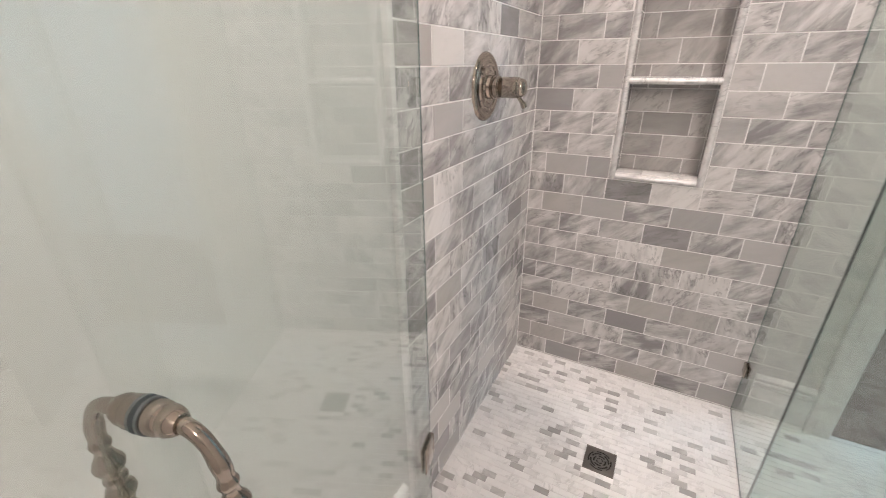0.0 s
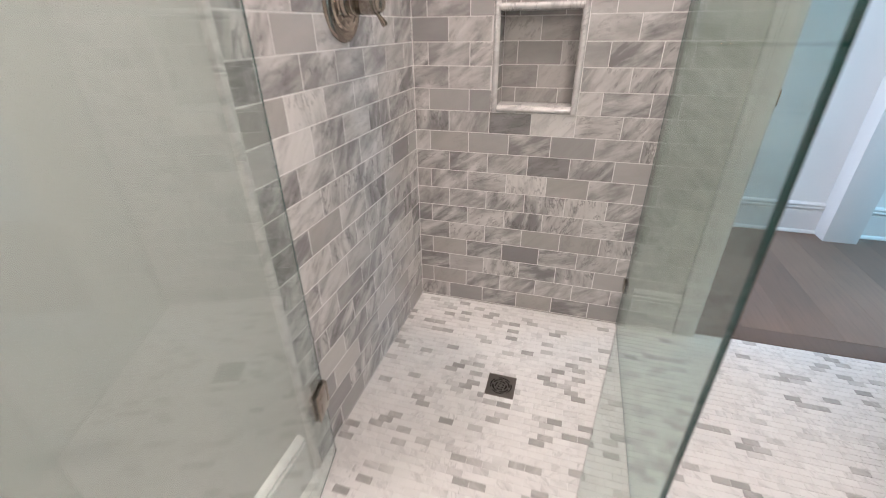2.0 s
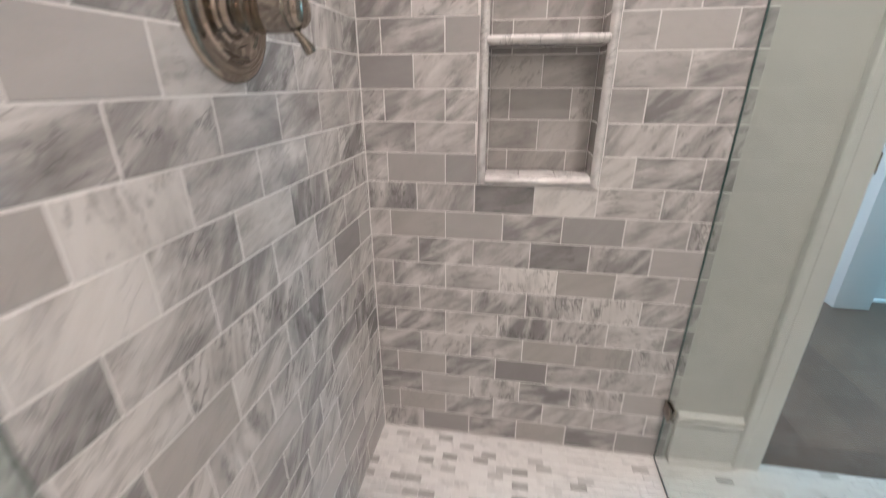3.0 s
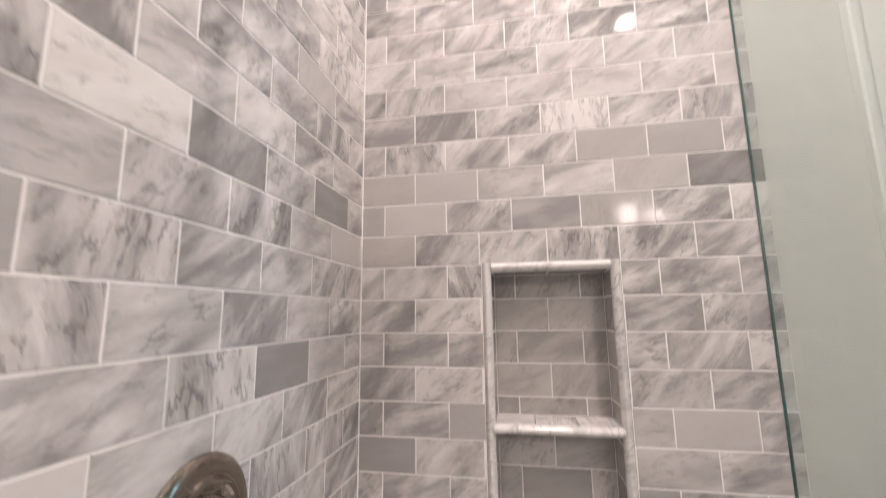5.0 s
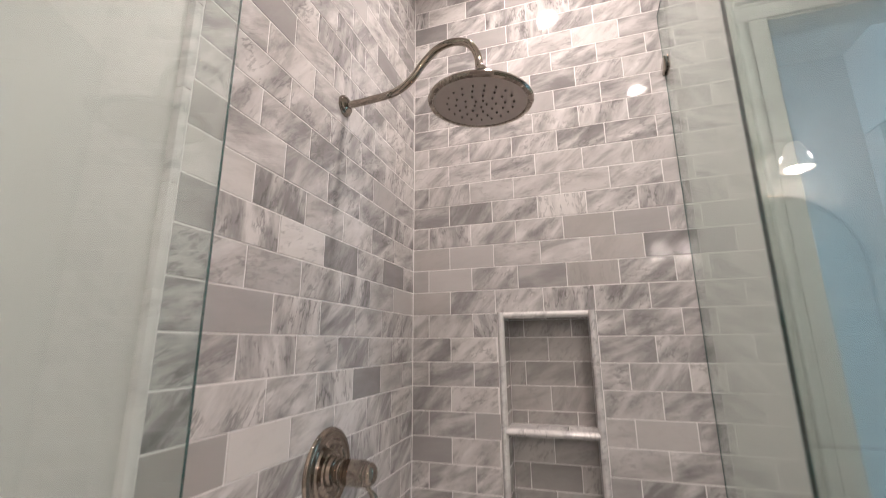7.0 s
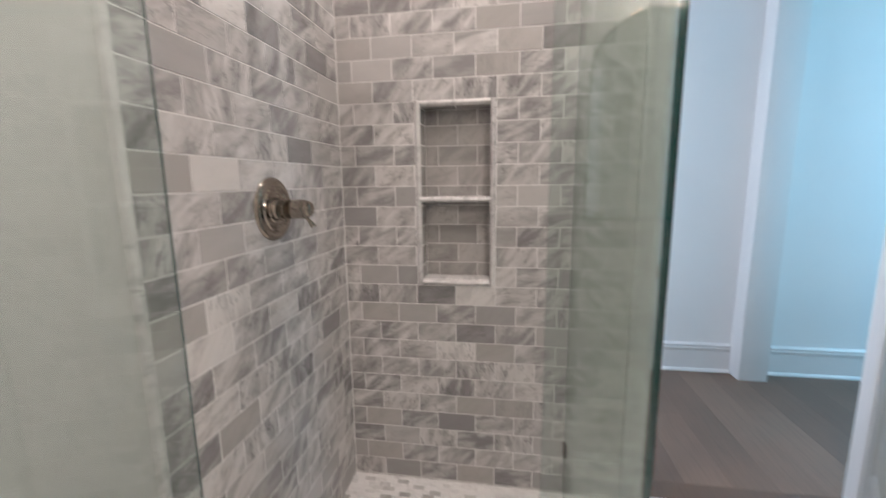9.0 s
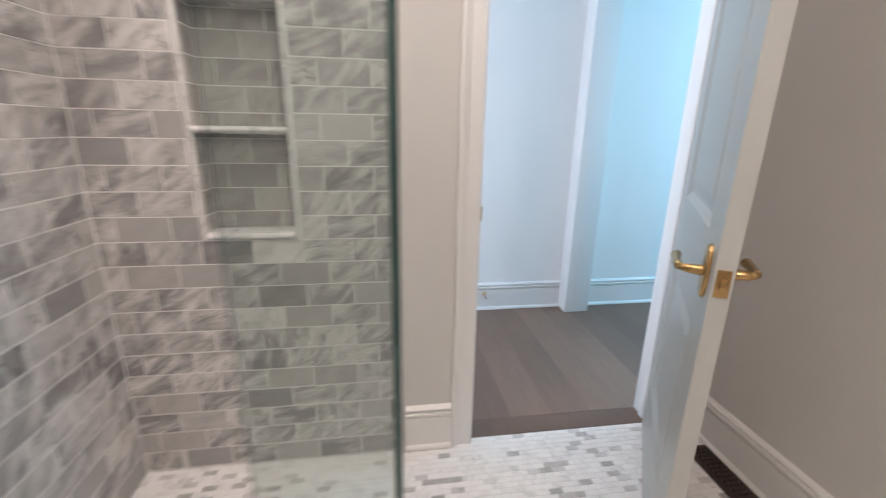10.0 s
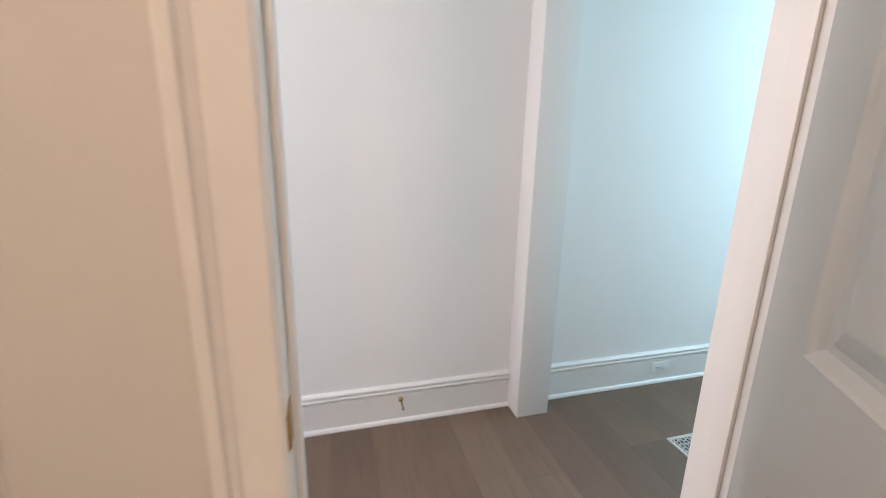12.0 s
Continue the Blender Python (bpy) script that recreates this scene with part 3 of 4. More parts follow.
AY = -0.502
head_thing = thing("overhead_shower", "polished nickel rain shower with round head on a curved wall arm", "shower", pose(0, AY, 2.09))
part("flange", lathe([(0.0, 0.016), (0.012, 0.016), (0.016, 0.013), (0.022, 0.011), (0.024, 0.007), (0.028, 0.005), (0.029, 0.0)], 40, pose(0, 0, 0, 0, 90, 0)), MAT_NICKEL, head_thing)
arm_pts = spline([(0.004, 0, 0.0), (0.08, 0, 0.003), (0.145, 0, 0.010), (0.190, 0, 0.036), (0.225, 0, 0.078), (0.262, 0, 0.110), (0.305, 0, 0.119), (0.343, 0, 0.105), (0.364, 0, 0.070), (0.369, 0, 0.034)], 90)
part("arm", sweep(arm_pts, lambda u: 0.0098, 22), MAT_NICKEL, head_thing)
HX = 0.369
rose = part("head", lathe([(0.0, 0.040), (0.010, 0.040), (0.0135, 0.034), (0.0135, 0.026), (0.010, 0.022), (0.015, 0.016), (0.017, 0.008), (0.022, 0.001), (0.034, -0.008), (0.060, -0.022), (0.090, -0.034), (0.108, -0.040), (0.114, -0.044), (0.116, -0.049), (0.113, -0.054), (0.106, -0.0555), (0.102, -0.053)], 72), MAT_NICKEL, head_thing)
rose.matrix_basis = pose(HX + 0.002, 0, -0.010, 2.5, 3, 0) @ Matrix.Diagonal((1.08, 1.08, 1.05, 1))
part("spray_face", lathe([(0.102, -0.053), (0.060, -0.0520), (0.0, -0.0515)], 72), MAT_FACE, rose, "satin nickel spray face")
bm = bmesh.new()
for ring_r, cnt in ((0.014, 5), (0.034, 9), (0.054, 14), (0.073, 19)):
    for k in range(cnt):
        a = 2 * math.pi * (k + 0.3) / cnt
        g = bmesh.ops.create_cone(bm, cap_ends=True, segments=8, radius1=0.0017, radius2=0.0023, depth=0.0035)
        bmesh.ops.translate(bm, verts=g["verts"], vec=(ring_r * math.cos(a), ring_r * math.sin(a), -0.0540))
tagged(part("nozzles", bm, MAT_RUBBER, rose, "grey rubber spray nozzles"), kind="stuff")

# ---- floor drain ----
DRX, DRY = 0.467, -0.484
drain = thing("floor_drain", "square brushed nickel floor drain with slotted rings", "drain", pose(DRX, DRY, 0.0))
bm = boxes([(-0.0505, 0.0505, -0.0505, -0.040, -0.006, 0.0012), (-0.0505, 0.0505, 0.040, 0.0505, -0.006, 0.0012), (-0.0505, -0.040, -0.040, 0.040, -0.006, 0.0012), (0.040, 0.0505, -0.040, 0.040, -0.006, 0.0012)])
part("frame", bm, MAT_STEEL, drain, smooth=False)
part("well", boxes([(-0.040, 0.040, -0.040, 0.040, -0.0014, -0.0010)]), MAT_DARK, drain, smooth=False)


def slotted_disc():
    bm = bmesh.new()
    n = 96
    radii = (0.0, 0.007, 0.012, 0.016, 0.022, 0.026, 0.032, 0.0345, 0.039)
    for q in range(len(radii) - 1):
        for i in range(n):
            if q % 2 == 1 and (i + q * 6) % 24 > 4:
                continue
            a0, a1 = 2 * math.pi * i / n, 2 * math.pi * (i + 1) / n
            c = [(r * math.cos(a), r * math.sin(a)) for r, a in ((radii[q], a0), (radii[q + 1], a0), (radii[q + 1], a1), (radii[q], a1))]
            if radii[q] == 0:
                c = c[1:]
                c[0:0] = [(0.0, 0.0)]
            top = [bm.verts.new((x, y, 0.0006)) for x, y in c]
            low = [bm.verts.new((x, y, -0.004)) for x, y in c]
            bm.faces.new(top)
            for k in range(len(c)):
                bm.faces.new((top[k], low[k], low[(k + 1) % len(c)], top[(k + 1) % len(c)]))
    # corner fill between ring and frame
    for i in range(n):
        a0, a1 = 2 * math.pi * i / n, 2 * math.pi * (i + 1) / n
        pts = []
        for a in (a0, a1):
            s = 0.0405 / max(abs(math.cos(a)), abs(math.sin(a)))
            pts.append(((0.039 * math.cos(a), 0.039 * math.sin(a)), (s * math.cos(a), s * math.sin(a))))
        bm.faces.new([bm.verts.new((x, y, 0.0004)) for x, y in (pts[0][0], pts[0][1], pts[1][1], pts[1][0])])
    bmesh.ops.remove_doubles(bm, verts=bm.verts, dist=1e-6)
    return bm


part("grate", slotted_disc(), MAT_STEEL, drain, smooth=False)


# ---- floor registers, door stop, outlet ----
def register(name, m, w, l, mat, label):
    """A slotted floor register, w by l, with its long side along local y."""
    r = thing(name, label, "floor vent", m)
    b = 0.016
    part("frame", boxes([(0, w, 0, b, 0, 0.004), (0, w, l - b, l, 0, 0.004), (0, b, b, l - b, 0, 0.004), (w - b, w, b, l - b, 0, 0.004)], 0.001), mat, r)
    part("duct", boxes([(b, w - b, b, l - b, 0.0002, 0.0008)]), MAT_DARK, r, smooth=False)
    rows = int((l - 2 * b) / 0.019)
    for k in range(rows):
        y = b + (k + 0.5) * (l - 2 * b) / rows
        part("bar", boxes([(b, w - b, y - 0.0028, y + 0.0028, 0.001, 0.0036)], 0.0006), mat, r)
    for k in range(4):
        x = b + (k + 0.5) * (w - 2 * b) / 4
        path = [Vector((x + 0.006 * math.sin(j * 1.25 + k), b + (l - 2 * b) * j / 30, 0.0030)) for j in range(31)]
        part("scroll_bar", sweep(path, lambda u: 0.0022, 6), mat, r)
    return r


register("floor_vent", pose(2.035, -0.40, 0.0012), 0.105, 0.27, MAT_BRONZE, "dark bronze scrolled floor vent beside the baseboard")
register("floor_vent", pose(2.712, 0.842, 0.0012, 0, 0, -90), 0.125, 0.30, plain("pale_grey_enamel", (0.55, 0.55, 0.53), 0.5, 0, 90, 0.08), "pale grey patterned floor vent in the hall")
stop = thing("door_stop", "small brass door stop with rubber tip on the baseboard", "door stop", pose(1.548, HALL_N - 0.015, 0.118))
part("base", lathe([(0.0, 0.010), (0.006, 0.010), (0.011, 0.006), (0.0125, 0.0)], 24, pose(0, 0, 0, 90, 0, 0)), MAT_BRASS, stop)
part("rod", sweep([Vector((0.0, -0.006 - 0.052 * k / 8, -0.0008 * k)) for k in range(9)], lambda u: 0.0045, 14), MAT_BRASS, stop)
part("rubber_tip", lathe([(0.0, 0.014), (0.005, 0.014), (0.0065, 0.011), (0.0065, 0.0), (0.0, 0.0)], 18, pose(0, -0.058, -0.0065, 90, 0, 0)), MAT_RUBBER, stop)
outlet = thing("wall_outlet", "white double outlet set sideways in the baseboard", "outlet", pose(3.045, HALL_N - 0.0152, 0.092))
part("cover_plate", boxes([(-0.058, 0.058, -0.005, 0.0, -0.036, 0.036)], 0.0015), MAT_PLASTIC, outlet)
for ox in (-0.0205, 0.0205):
    so = part("socket", boxes([(ox - 0.017, ox + 0.017, -0.0072, -0.0045, -0.0165, 0.0165)], 0.001), MAT_PLASTIC, outlet)
    part("slots", boxes([(ox - 0.006, ox + 0.003, -0.0078, -0.0070, 0.005, 0.007), (ox - 0.006, ox + 0.003, -0.0078, -0.0070, -0.007, -0.005), (ox + 0.008, ox + 0.012, -0.0078, -0.0070, -0.002, 0.002)]), MAT_DARK, so, smooth=False)


# ---- recessed lights ----
for lx, ly in (CAN_SHOWER, CAN_ROOM):
    can = thing("recessed_light", "round white recessed ceiling light switched on", "ceiling light", pose(lx, ly, TOP), group="recessed ceiling lights")
    part("trim_ring", lathe([(0.046, -0.012), (0.050, -0.0125), (0.068, -0.006), (0.070, 0.0)], 40), MAT_PLASTIC, can)
    part("lens", lathe([(0.0, -0.009), (0.046, -0.011)], 40), MAT_LENS, can, "glowing lens")

# ---- vanity wall: arched mirror and two-light sconce ----
MX, MR, MB, MC = 1.395, 0.330, 1.06, 1.79
outline = [(MX - MR, MB)] + [(MX - MR * math.cos(a), MC + MR * math.sin(a)) for a in [math.pi * k / 36 for k in range(37)]] + [(MX + MR, MB)]
mir = thing("arched_mirror", "tall arched wall mirror with thin nickel frame", "mirror", pose(0, SOUTH, 0))
bm = bmesh.new()
f = bm.faces.new([bm.verts.new((x, 0.010, z)) for x, z in outline])
ex = bmesh.ops.extrude_face_region(bm, geom=[f])
bmesh.ops.translate(bm, verts=[v for v in ex["geom"] if isinstance(v, bmesh.types.BMVert)], vec=(0, 0.006, 0))
part("mirror_glass", bm, MAT_MIRROR, mir, smooth=False)
part("frame", sweep([Vector((x, 0.012, z)) for x, z in outline], lambda u: 0.009, 10), MAT_NICKEL, mir)
part("frame_rail", sweep([Vector((MX - MR, 0.012, MB)), Vector((MX + MR, 0.012, MB))], lambda u: 0.009, 10), MAT_NICKEL, mir)
sc = thing("vanity_sconce", "two-light nickel sconce with frosted bell shades switched on", "wall light", pose(0, 0, 0))
SX = (SCONCES[0][0] + SCONCES[1][0]) / 2
part("back_plate", boxes([(SX - 0.06, SX + 0.06, SOUTH, SOUTH + 0.018, 2.295, 2.385)], 0.006), MAT_NICKEL, sc)
part("cross_bar", sweep([Vector((SCONCES[0][0] - 0.02 + 0.27 * k / 10, SOUTH + 0.075, 2.355)) for k in range(11)], lambda u: 0.008, 14), MAT_NICKEL, sc)
part("stem", sweep([Vector((SX, SOUTH + 0.01 + 0.07 * k / 6, 2.35)) for k in range(7)], lambda u: 0.009, 14), MAT_NICKEL, sc)
for p in SCONCES:
    ar = part("arm", sweep(spline([(p[0], SOUTH + 0.075, 2.355), (p[0], SOUTH + 0.10, 2.357), (p[0], p[1], 2.345), (p[0], p[1], 2.325)], 24), lambda u: 0.007, 14), MAT_NICKEL, sc)
    sh = part("shade", lathe([(0.024, 0.055), (0.030, 0.048), (0.034, 0.030), (0.042, 0.0), (0.054, -0.040), (0.064, -0.070), (0.061, -0.070), (0.051, -0.040), (0.039, 0.0), (0.031, 0.030), (0.026, 0.046)], 36, pose(*p)), MAT_SHADE, sc, "glowing frosted bell shade")
    sh.visible_shadow = False
    part("cap", lathe([(0.0, 0.066), (0.020, 0.064), (0.027, 0.056), (0.026, 0.044), (0.0, 0.044)], 30, pose(*p)), MAT_NICKEL, sc)

# ---- niche trim ----
niche = thing("niche_trim", "white marble pencil trim and shelf of the shower niche", "niche", kind="structure")
PEN = [(0.0, 0.0), (0.006, 0.0), (0.0125, 0.003), (0.0165, 0.008), (0.0165, 0.013), (0.0125, 0.018), (0.006, 0.021), (0.0, 0.021)]
for z0, z1 in ((NB - 0.0205, 1.070), (1.0715, 1.40), (1.4015, NT + 0.0205)):
    part("trim_left", extrude_profile(PEN, z0, z1, lambda v, d, w: (NL - w, 0.006 - d, v)), MAT_PENCIL, niche)
    part("trim_right", extrude_profile(PEN, z0, z1, lambda v, d, w: (NR + w, 0.006 - d, v)), MAT_PENCIL, niche)
part("trim_top", extrude_profile(PEN, NL + 0.0003, NR - 0.0003, lambda v, d, w: (v, 0.006 - d, NT + w)), MAT_PENCIL, niche)
part("sill_nose", extrude_profile(PEN, NL + 0.0003, NR - 0.0003, lambda v, d, w: (v, 0.006 - d, NB - w)), MAT_PENCIL, niche)
for k, (xa, xb) in enumerate(((NL, 0.405), (0.4065, 0.497), (0.4985, NR))):
    part("sill_slab", boxes([(xa, xb, 0.006, NICHE_D, NB - 0.012, NB + 0.003)], 0.0008), MAT_PENCIL, niche, smooth=False)
    part("shelf_slab", boxes([(xa, xb, 0.004, NICHE_D, 1.194, 1.2135)], 0.0008), MAT_PENCIL, niche, smooth=False)
part("shelf_nose", extrude_profile([(0.002 + d, 0.193 + w - 0.0) for d, w in PEN], NL - 0.004, NR + 0.004, lambda v, d, w: (v, 0.006 - d, 1.0 + w)), MAT_PENCIL, niche)

# ---- tile beds (grout) ----
bed = 0.0009
tagged(part("tile_bed", boxes([
    (0.0, NL - 0.004, bed, 0.0119, 0, TOP), (NL - 0.004, NR + 0.004, bed, 0.0119, 0, NB - 0.004), (NL - 0.004, NR + 0.004, bed, 0.0119, NT + 0.004, TOP),
    (NR + 0.004, 0.9175, bed, 0.0119, 0, TOP)]), MAT_GROUT, wall_north, smooth=False), kind="stuff")
part("niche_lining", boxes([(NL - 0.003, NR + 0.003, NICHE_D + bed, NICHE_D + 0.009, NB - 0.003, NT + 0.003), (NL - 0.0035, NL - bed, 0.004, NICHE_D + bed, NB - 0.003, NT + 0.003),
    (NR + bed, NR + 0.0035, 0.004, NICHE_D + bed, NB - 0.003, NT + 0.003), (NL, NR, 0.004, NICHE_D + bed, NT + bed, NT + 0.0035)]), MAT_GROUT, wall_north, smooth=False)
part("corner_grout", boxes([(-0.001, 0.0024, -0.0024, 0.001, 0, TOP)]), MAT_GROUT, wall_north, smooth=False)
part("tile_bed", boxes([(-0.0119, -bed, -0.955, 0.0, 0, TOP)]), MAT_GROUT, wall_west, smooth=False)
for k in range(20):
    zz = k * 0.1545
    part("edge_trim", extrude_profile([(0.0, 0.0), (0.011, 0.0), (0.0135, 0.004), (0.0135, 0.010), (0.011, 0.014), (0.0, 0.017)], zz + 0.001, min(zz + 0.1535, TOP), lambda v, d, w: (-0.0119 + d, -0.941 - w, v)), MAT_PENCIL, wall_west)

# ---- wall tiles, one by one ----
_tiles = {}
rng = random.Random(7)


def tile_mesh(w, h, mat, depth=0.008, b=0.0006):
    key = (round(w, 4), round(h, 4), mat.name)
    if key not in _tiles:
        x, z = w / 2, h / 2
        v = []
        for dx, y in ((0, depth), (0, b), (b, 0.0)):
            v += [(-x + dx, y, -z + dx), (x - dx, y, -z + dx), (x - dx, y, z - dx), (-x + dx, y, z - dx)]
        f = [(8, 9, 10, 11)]
        for o in (0, 4):
            f += [(o + i, o + (i + 1) % 4, o + 4 + (i + 1) % 4, o + 4 + i) for i in range(4)]
        me = bpy.data.meshes.new("tile")
        me.from_pydata(v, [], f)
        me.materials.append(mat)
        _tiles[key] = me
    return _tiles[key]


def tile(parent, w, h, m, mat=None):
    ob = new("tile", tile_mesh(w, h, mat or MAT_TILE))
    ob.parent = parent
    ob.matrix_basis = m @ pose(0, rng.uniform(-0.0003, 0.0003), 0, rng.uniform(-0.18, 0.18), 0, rng.uniform(-0.12, 0.12))
    return ob


def cut_rows(a, b, joint, k, holes):
    """Spans of one course from a to b, cut at its joints and at a hole."""
    cuts = [joint + (0.0 if k % 2 else P) + 2 * P * n for n in range(-30, 31)]
    edges = [a] + [c for c in cuts if a + 0.004 < c < b - 0.004] + [b]
    spans = []
    for u, v in zip(edges, edges[1:]):
        lo = [(u, v)]
        for ha, hb in holes:
            nxt = []
            for p, q in lo:
                if q <= ha or p >= hb:
                    nxt.append((p, q))
                else:
                    if p < ha:
                        nxt.append((p, ha))
                    if q > hb:
                        nxt.append((hb, q))
            lo = nxt
        spans += lo
    return [s for s in spans if s[1] - s[0] > 0.006]


K_LOW, K_HIGH = -22, 18
# tiles that stand out by their tone: (course, joint index)
NORTH_SPECIAL = {(0, 4): MAT_TILE_PLAIN, (2, 4): MAT_TILE_PLAIN, (1, 5): MAT_TILE_PLAIN, (5, 6): MAT_TILE_PLAIN, (-1, -3): MAT_TILE_PLAIN, (1, -3): MAT_TILE_PLAIN,
                 (3, 3): MAT_TILE_WHITE, (-12, -2): MAT_TILE_PLAIN, (-14, 4): MAT_TILE_PLAIN, (-14, 2): MAT_TILE_WHITE, (1, 7): MAT_TILE_DARK, (-13, 3): MAT_TILE_DARK, (-11, 3): MAT_TILE_WHITE,
                 (-21, 3): MAT_TILE_PLAIN, (-17, 3): MAT_TILE_PLAIN, (-17, 5): MAT_TILE_PLAIN, (-18, -2): MAT_TILE_PLAIN, (-20, -2): MAT_TILE_PLAIN, (-11, 1): MAT_TILE_DARK, (-18, 2): MAT_TILE_DARK}
WEST_SPECIAL = {(-9, -1): MAT_TILE_WHITE, (-9, -3): MAT_TILE_PLAIN, (-5, -1): MAT_TILE_WHITE, (-5, -3): MAT_TILE_PLAIN, (-10, -2): MAT_TILE_WHITE, (2, -3): MAT_TILE_PLAIN, (-13, -1): MAT_TILE_PLAIN}
for k in range(K_LOW, K_HIGH):          # course between line k and line k + 1
    z0, z1 = max(Z0 + k * P, 0.0), min(Z0 + (k + 1) * P, TOP)
    if z1 - z0 < 0.006:
        continue
    zc, h = (z0 + z1) / 2, z1 - z0 - GAP
    hole = [(NL - 0.0215, NR + 0.0215)] if -10 <= k <= -2 else []
    for u, v in cut_rows(0.0, 0.918, X0, k, hole):
        tile(wall_north, v - u - GAP, h, pose((u + v) / 2, 0, zc), NORTH_SPECIAL.get((k, round(((u + v) / 2 - X0) / P))))
    for u, v in cut_rows(-0.941, 0.0, Y0, k, []):
        tile(wall_west, v - u - GAP, h, pose(0, (u + v) / 2, zc, 0, 0, 90), WEST_SPECIAL.get((k, round(((u + v) / 2 - Y0) / P))))
    if -10 <= k <= -2:
        za, zb = max(z0, NB), min(z1, NT)
        for sa, sb in ((za, min(zb, 1.194)), (max(za, 1.2135), zb)):
            if sb - sa < 0.010:
                continue
            for u, v in cut_rows(NL, NR, X0, k, []):
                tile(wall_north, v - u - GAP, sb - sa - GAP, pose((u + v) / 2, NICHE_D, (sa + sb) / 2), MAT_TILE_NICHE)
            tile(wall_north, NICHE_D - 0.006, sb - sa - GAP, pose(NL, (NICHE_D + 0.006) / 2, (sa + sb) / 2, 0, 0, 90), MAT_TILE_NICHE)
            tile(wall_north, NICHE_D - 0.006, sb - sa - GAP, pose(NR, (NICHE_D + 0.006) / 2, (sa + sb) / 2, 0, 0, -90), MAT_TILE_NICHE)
for u, v in ((NL, 0.45), (0.45, NR)):
    tile(wall_north, v - u - GAP, NICHE_D - 0.008, pose((u + v) / 2, NICHE_D / 2 + 0.003, NT, 90, 0, 0))

# ---- hall planks ----
PW = 0.185
prng = random.Random(3)
_planks = {}


def plank(x, y0, y1):
    key = round(y1 - y0, 3)
    if key not in _planks:
        w, l, b, d = PW / 2 - 0.0001, key / 2 - 0.0001, 0.0004, 0.012
        v = []
        for dx, z in ((0, -d), (0, -b), (b, 0.0)):
            v += [(-w + dx, -l + dx, z), (w - dx, -l + dx, z), (w - dx, l - dx, z), (-w + dx, l - dx, z)]
        f = [(8, 9, 10, 11)]
        for o in (0, 4):
            f += [(o + i, o + (i + 1) % 4, o + 4 + (i + 1) % 4, o + 4 + i) for i in range(4)]
        me = bpy.data.meshes.new("plank")
        me.from_pydata(v, [], f)
        me.materials.append(MAT_WOOD)
        _planks[key] = me
    ob = new("plank", _planks[key])
    ob.parent = hall_floor
    ob.location = (x, (y0 + y1) / 2, 0.0)


n = int((HE - HW) / PW)
for i in range(n):
    x = HW + (i + 0.5) * PW
    lo = 0.132
    cut = round(prng.uniform(0.40, 1.0), 2)
    if i % 3 == 1:
        plank(x, lo, cut)
        plank(x, cut, HALL_N)
    else:
        plank(x, lo, HALL_N)
# boards laid across the doorway as a threshold
part("threshold_board", boxes([(DOOR_L, DOOR_R, 0.0325, 0.131, -0.012, 0.0)], 0.0012), MAT_WOOD, hall_floor, smooth=False)

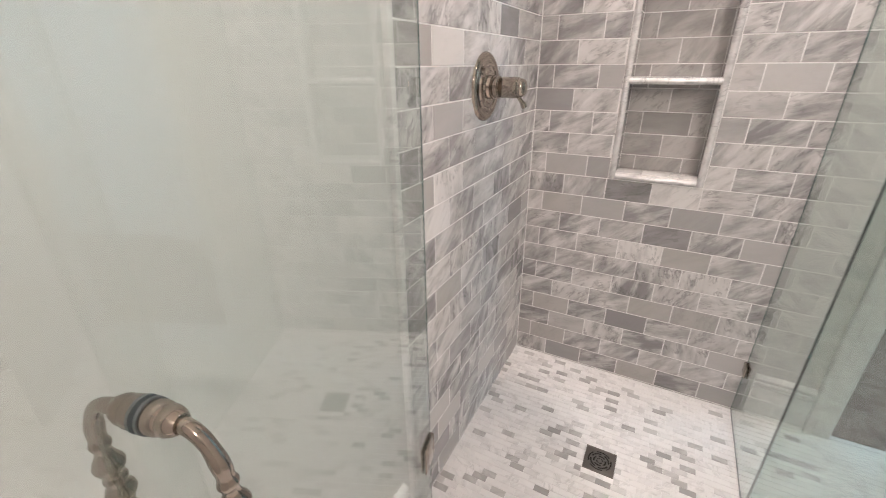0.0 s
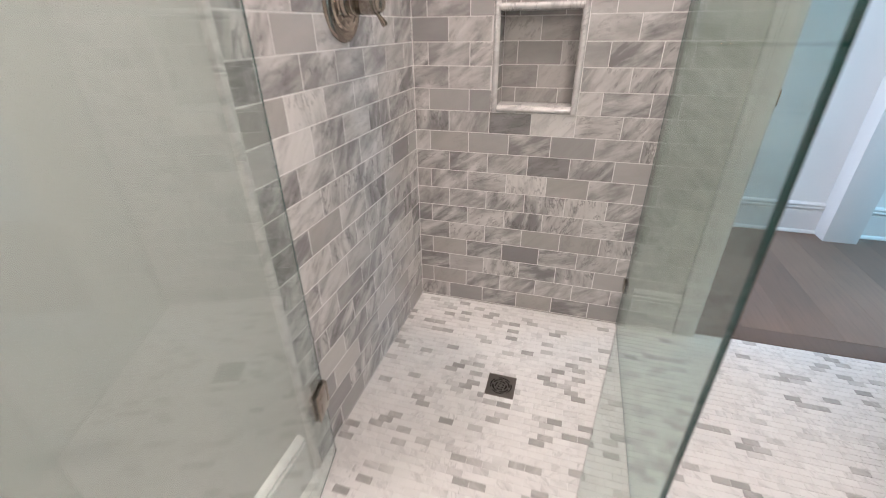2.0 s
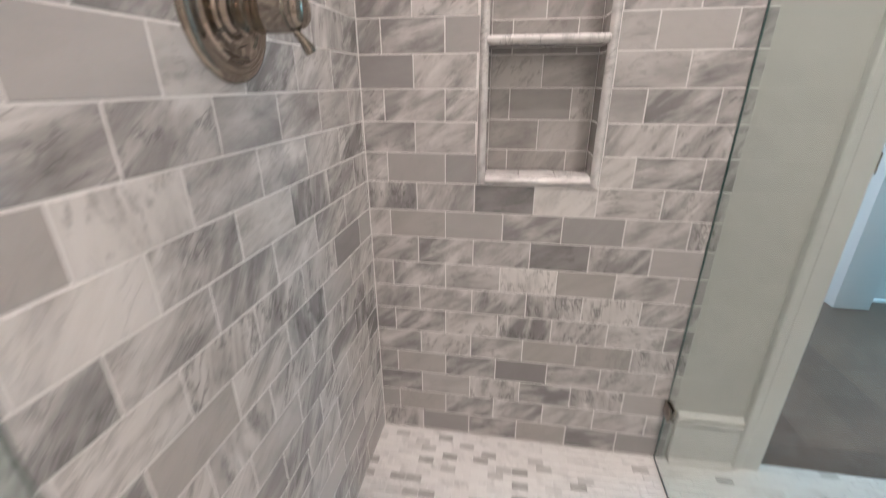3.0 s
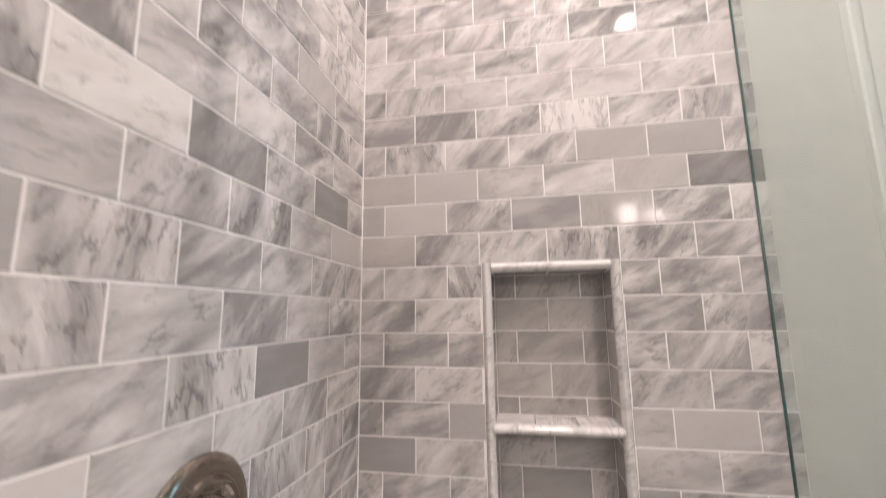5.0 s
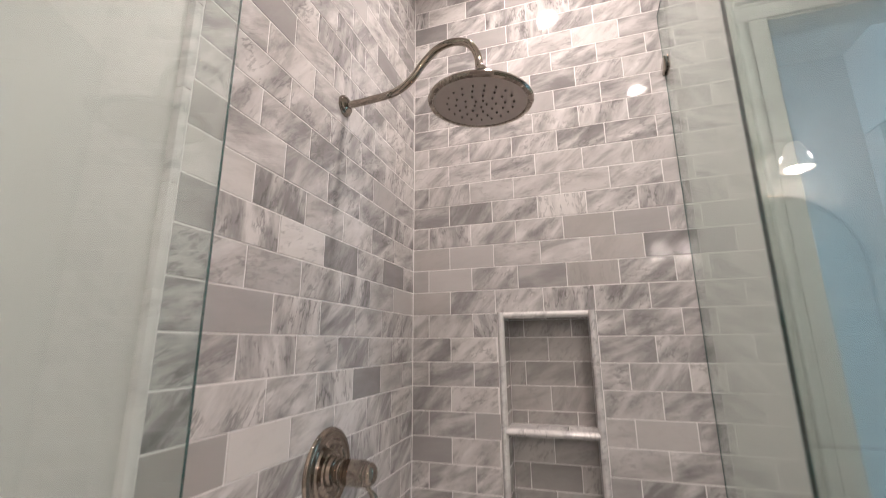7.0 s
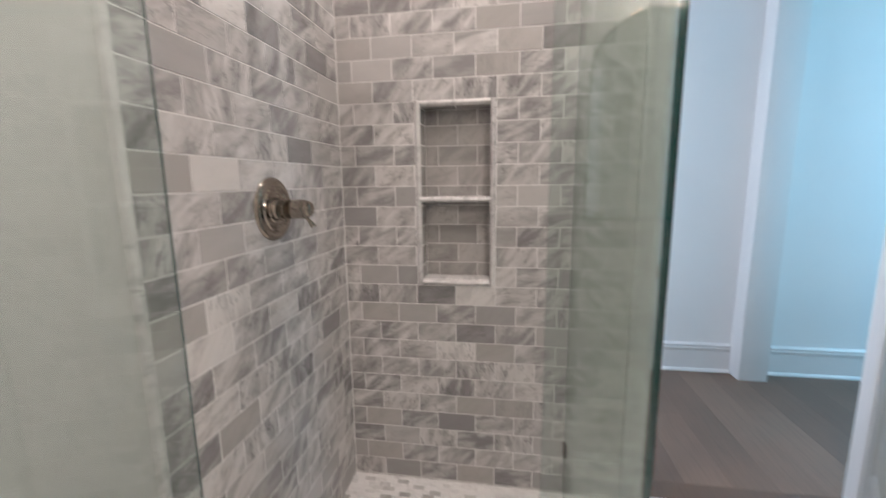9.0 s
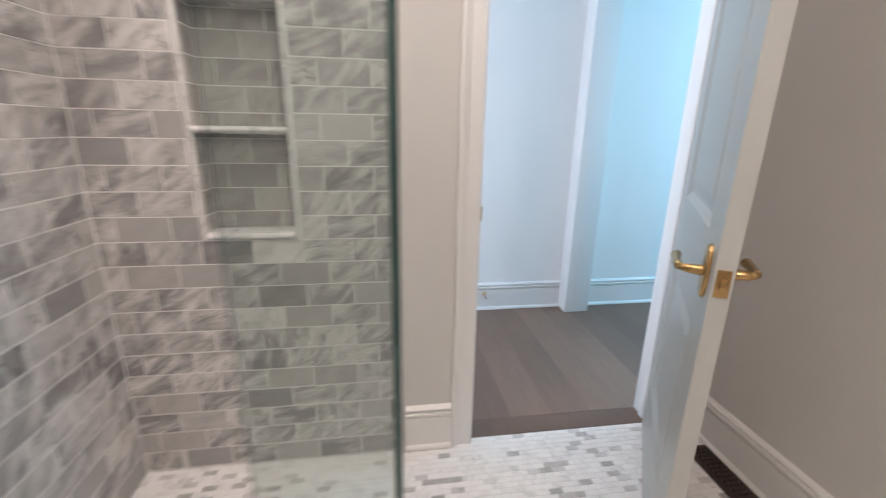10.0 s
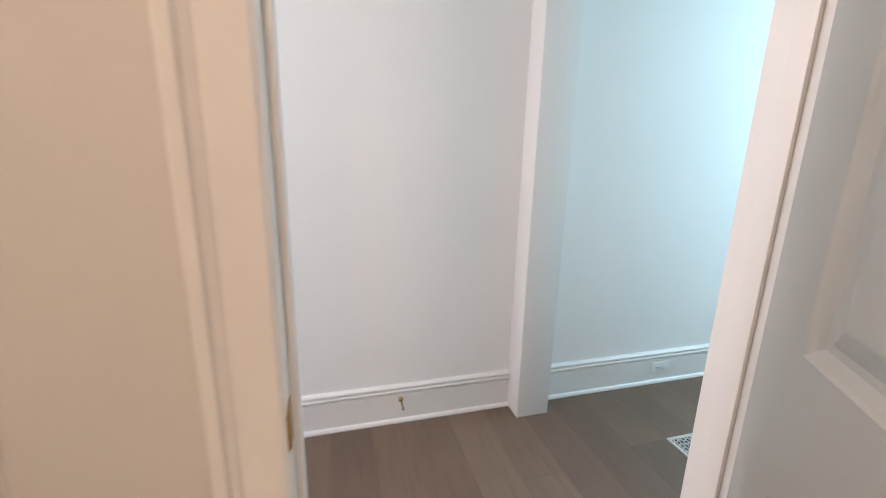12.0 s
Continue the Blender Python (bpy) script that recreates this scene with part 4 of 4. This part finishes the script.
# ---- mosaic floor ----
MXP, MYP, MG = 0.0490, 0.0234, 0.0012
verts, faces, single = [], [], []
frng = random.Random(11)
nx, ny = int((EAST - 0.0) / MXP) + 1, int((0.030 - SOUTH) / MYP)
for j in range(ny):
    yb = 0.030 - (j + 1) * MYP
    for i in range(-1, nx + 1):
        xa = i * MXP + (MXP / 2 if j % 2 else 0.0)
        a, b = max(xa, -0.011), min(xa + MXP, EAST)
        c, d = yb, yb + MYP
        if b - a < 0.006:
            continue
        if abs(xa + MXP / 2 - DRX) < 0.0505 + MXP / 2 and abs(yb + MYP / 2 - DRY) < 0.0505 + MYP / 2:
            if xa < DRX - 0.0505 < b and b - (DRX - 0.0505) < MXP:
                b = DRX - 0.0515
            elif a < DRX + 0.0505 < xa + MXP:
                a = DRX + 0.0515
            elif c < DRY - 0.0505 < d:
                d = DRY - 0.0515
            elif c < DRY + 0.0505 < d:
                c = DRY + 0.0515
            else:
                continue
            if b - a < 0.004 or d - c < 0.004:
                continue
        full = b - a > MXP - 1e-4 and d - c > MYP - 1e-4
        if full and 0.13 < a < 0.74 and -0.80 < c < -0.22:
            single.append(((a + b) / 2, (c + d) / 2))
            continue
        a, b, c, d = a + MG / 2, b - MG / 2, c + MG / 2, d - MG / 2
        t0, e = frng.uniform(-0.0002, 0.0002), 0.0007
        o = len(verts)
        for dx, z in ((0, -0.002), (0, t0 - e), (e, t0)):
            verts += [(a + dx, c + dx, z), (b - dx, c + dx, z), (b - dx, d - dx, z), (a + dx, d - dx, z)]
        faces.append((o + 8, o + 9, o + 10, o + 11))
        for q in (0, 4):
            faces += [(o + q + k, o + q + (k + 1) % 4, o + q + 4 + (k + 1) % 4, o + q + 4 + k) for k in range(4)]
me = bpy.data.meshes.new("mosaic_field")
me.from_pydata(verts, [], faces)
me.materials.append(MAT_MOSAIC)
field = new("mosaic_field", me)
field.parent = floor
tagged(field, "white and grey marble brick mosaic", kind="stuff")
for x, y in single[:300]:
    ob = new("mosaic_tile", tile_mesh(MXP - MG, MYP - MG, MAT_MOSAIC_P, 0.003, 0.0007))
    ob.parent = floor
    ob.matrix_basis = pose(x, y, frng.uniform(-0.0002, 0.0002), -90, 0, 0)
rest = single[300:]
if rest:
    v, f = [], []
    for x, y in rest:
        o = len(v)
        w, h = (MXP - MG) / 2, (MYP - MG) / 2
        for dx, z in ((0, -0.002), (0, -0.0007), (0.0007, 0.0)):
            v += [(x - w + dx, y - h + dx, z), (x + w - dx, y - h + dx, z), (x + w - dx, y + h - dx, z), (x - w + dx, y + h - dx, z)]
        f.append((o + 8, o + 9, o + 10, o + 11))
        for q in (0, 4):
            f += [(o + q + k, o + q + (k + 1) % 4, o + q + 4 + (k + 1) % 4, o + q + 4 + k) for k in range(4)]
    me = bpy.data.meshes.new("mosaic_rest")
    me.from_pydata(v, [], f)
    me.materials.append(MAT_MOSAIC)
    ob = new("mosaic_rest", me)
    ob.parent = floor
    tagged(ob, "white and grey marble brick mosaic", kind="stuff")
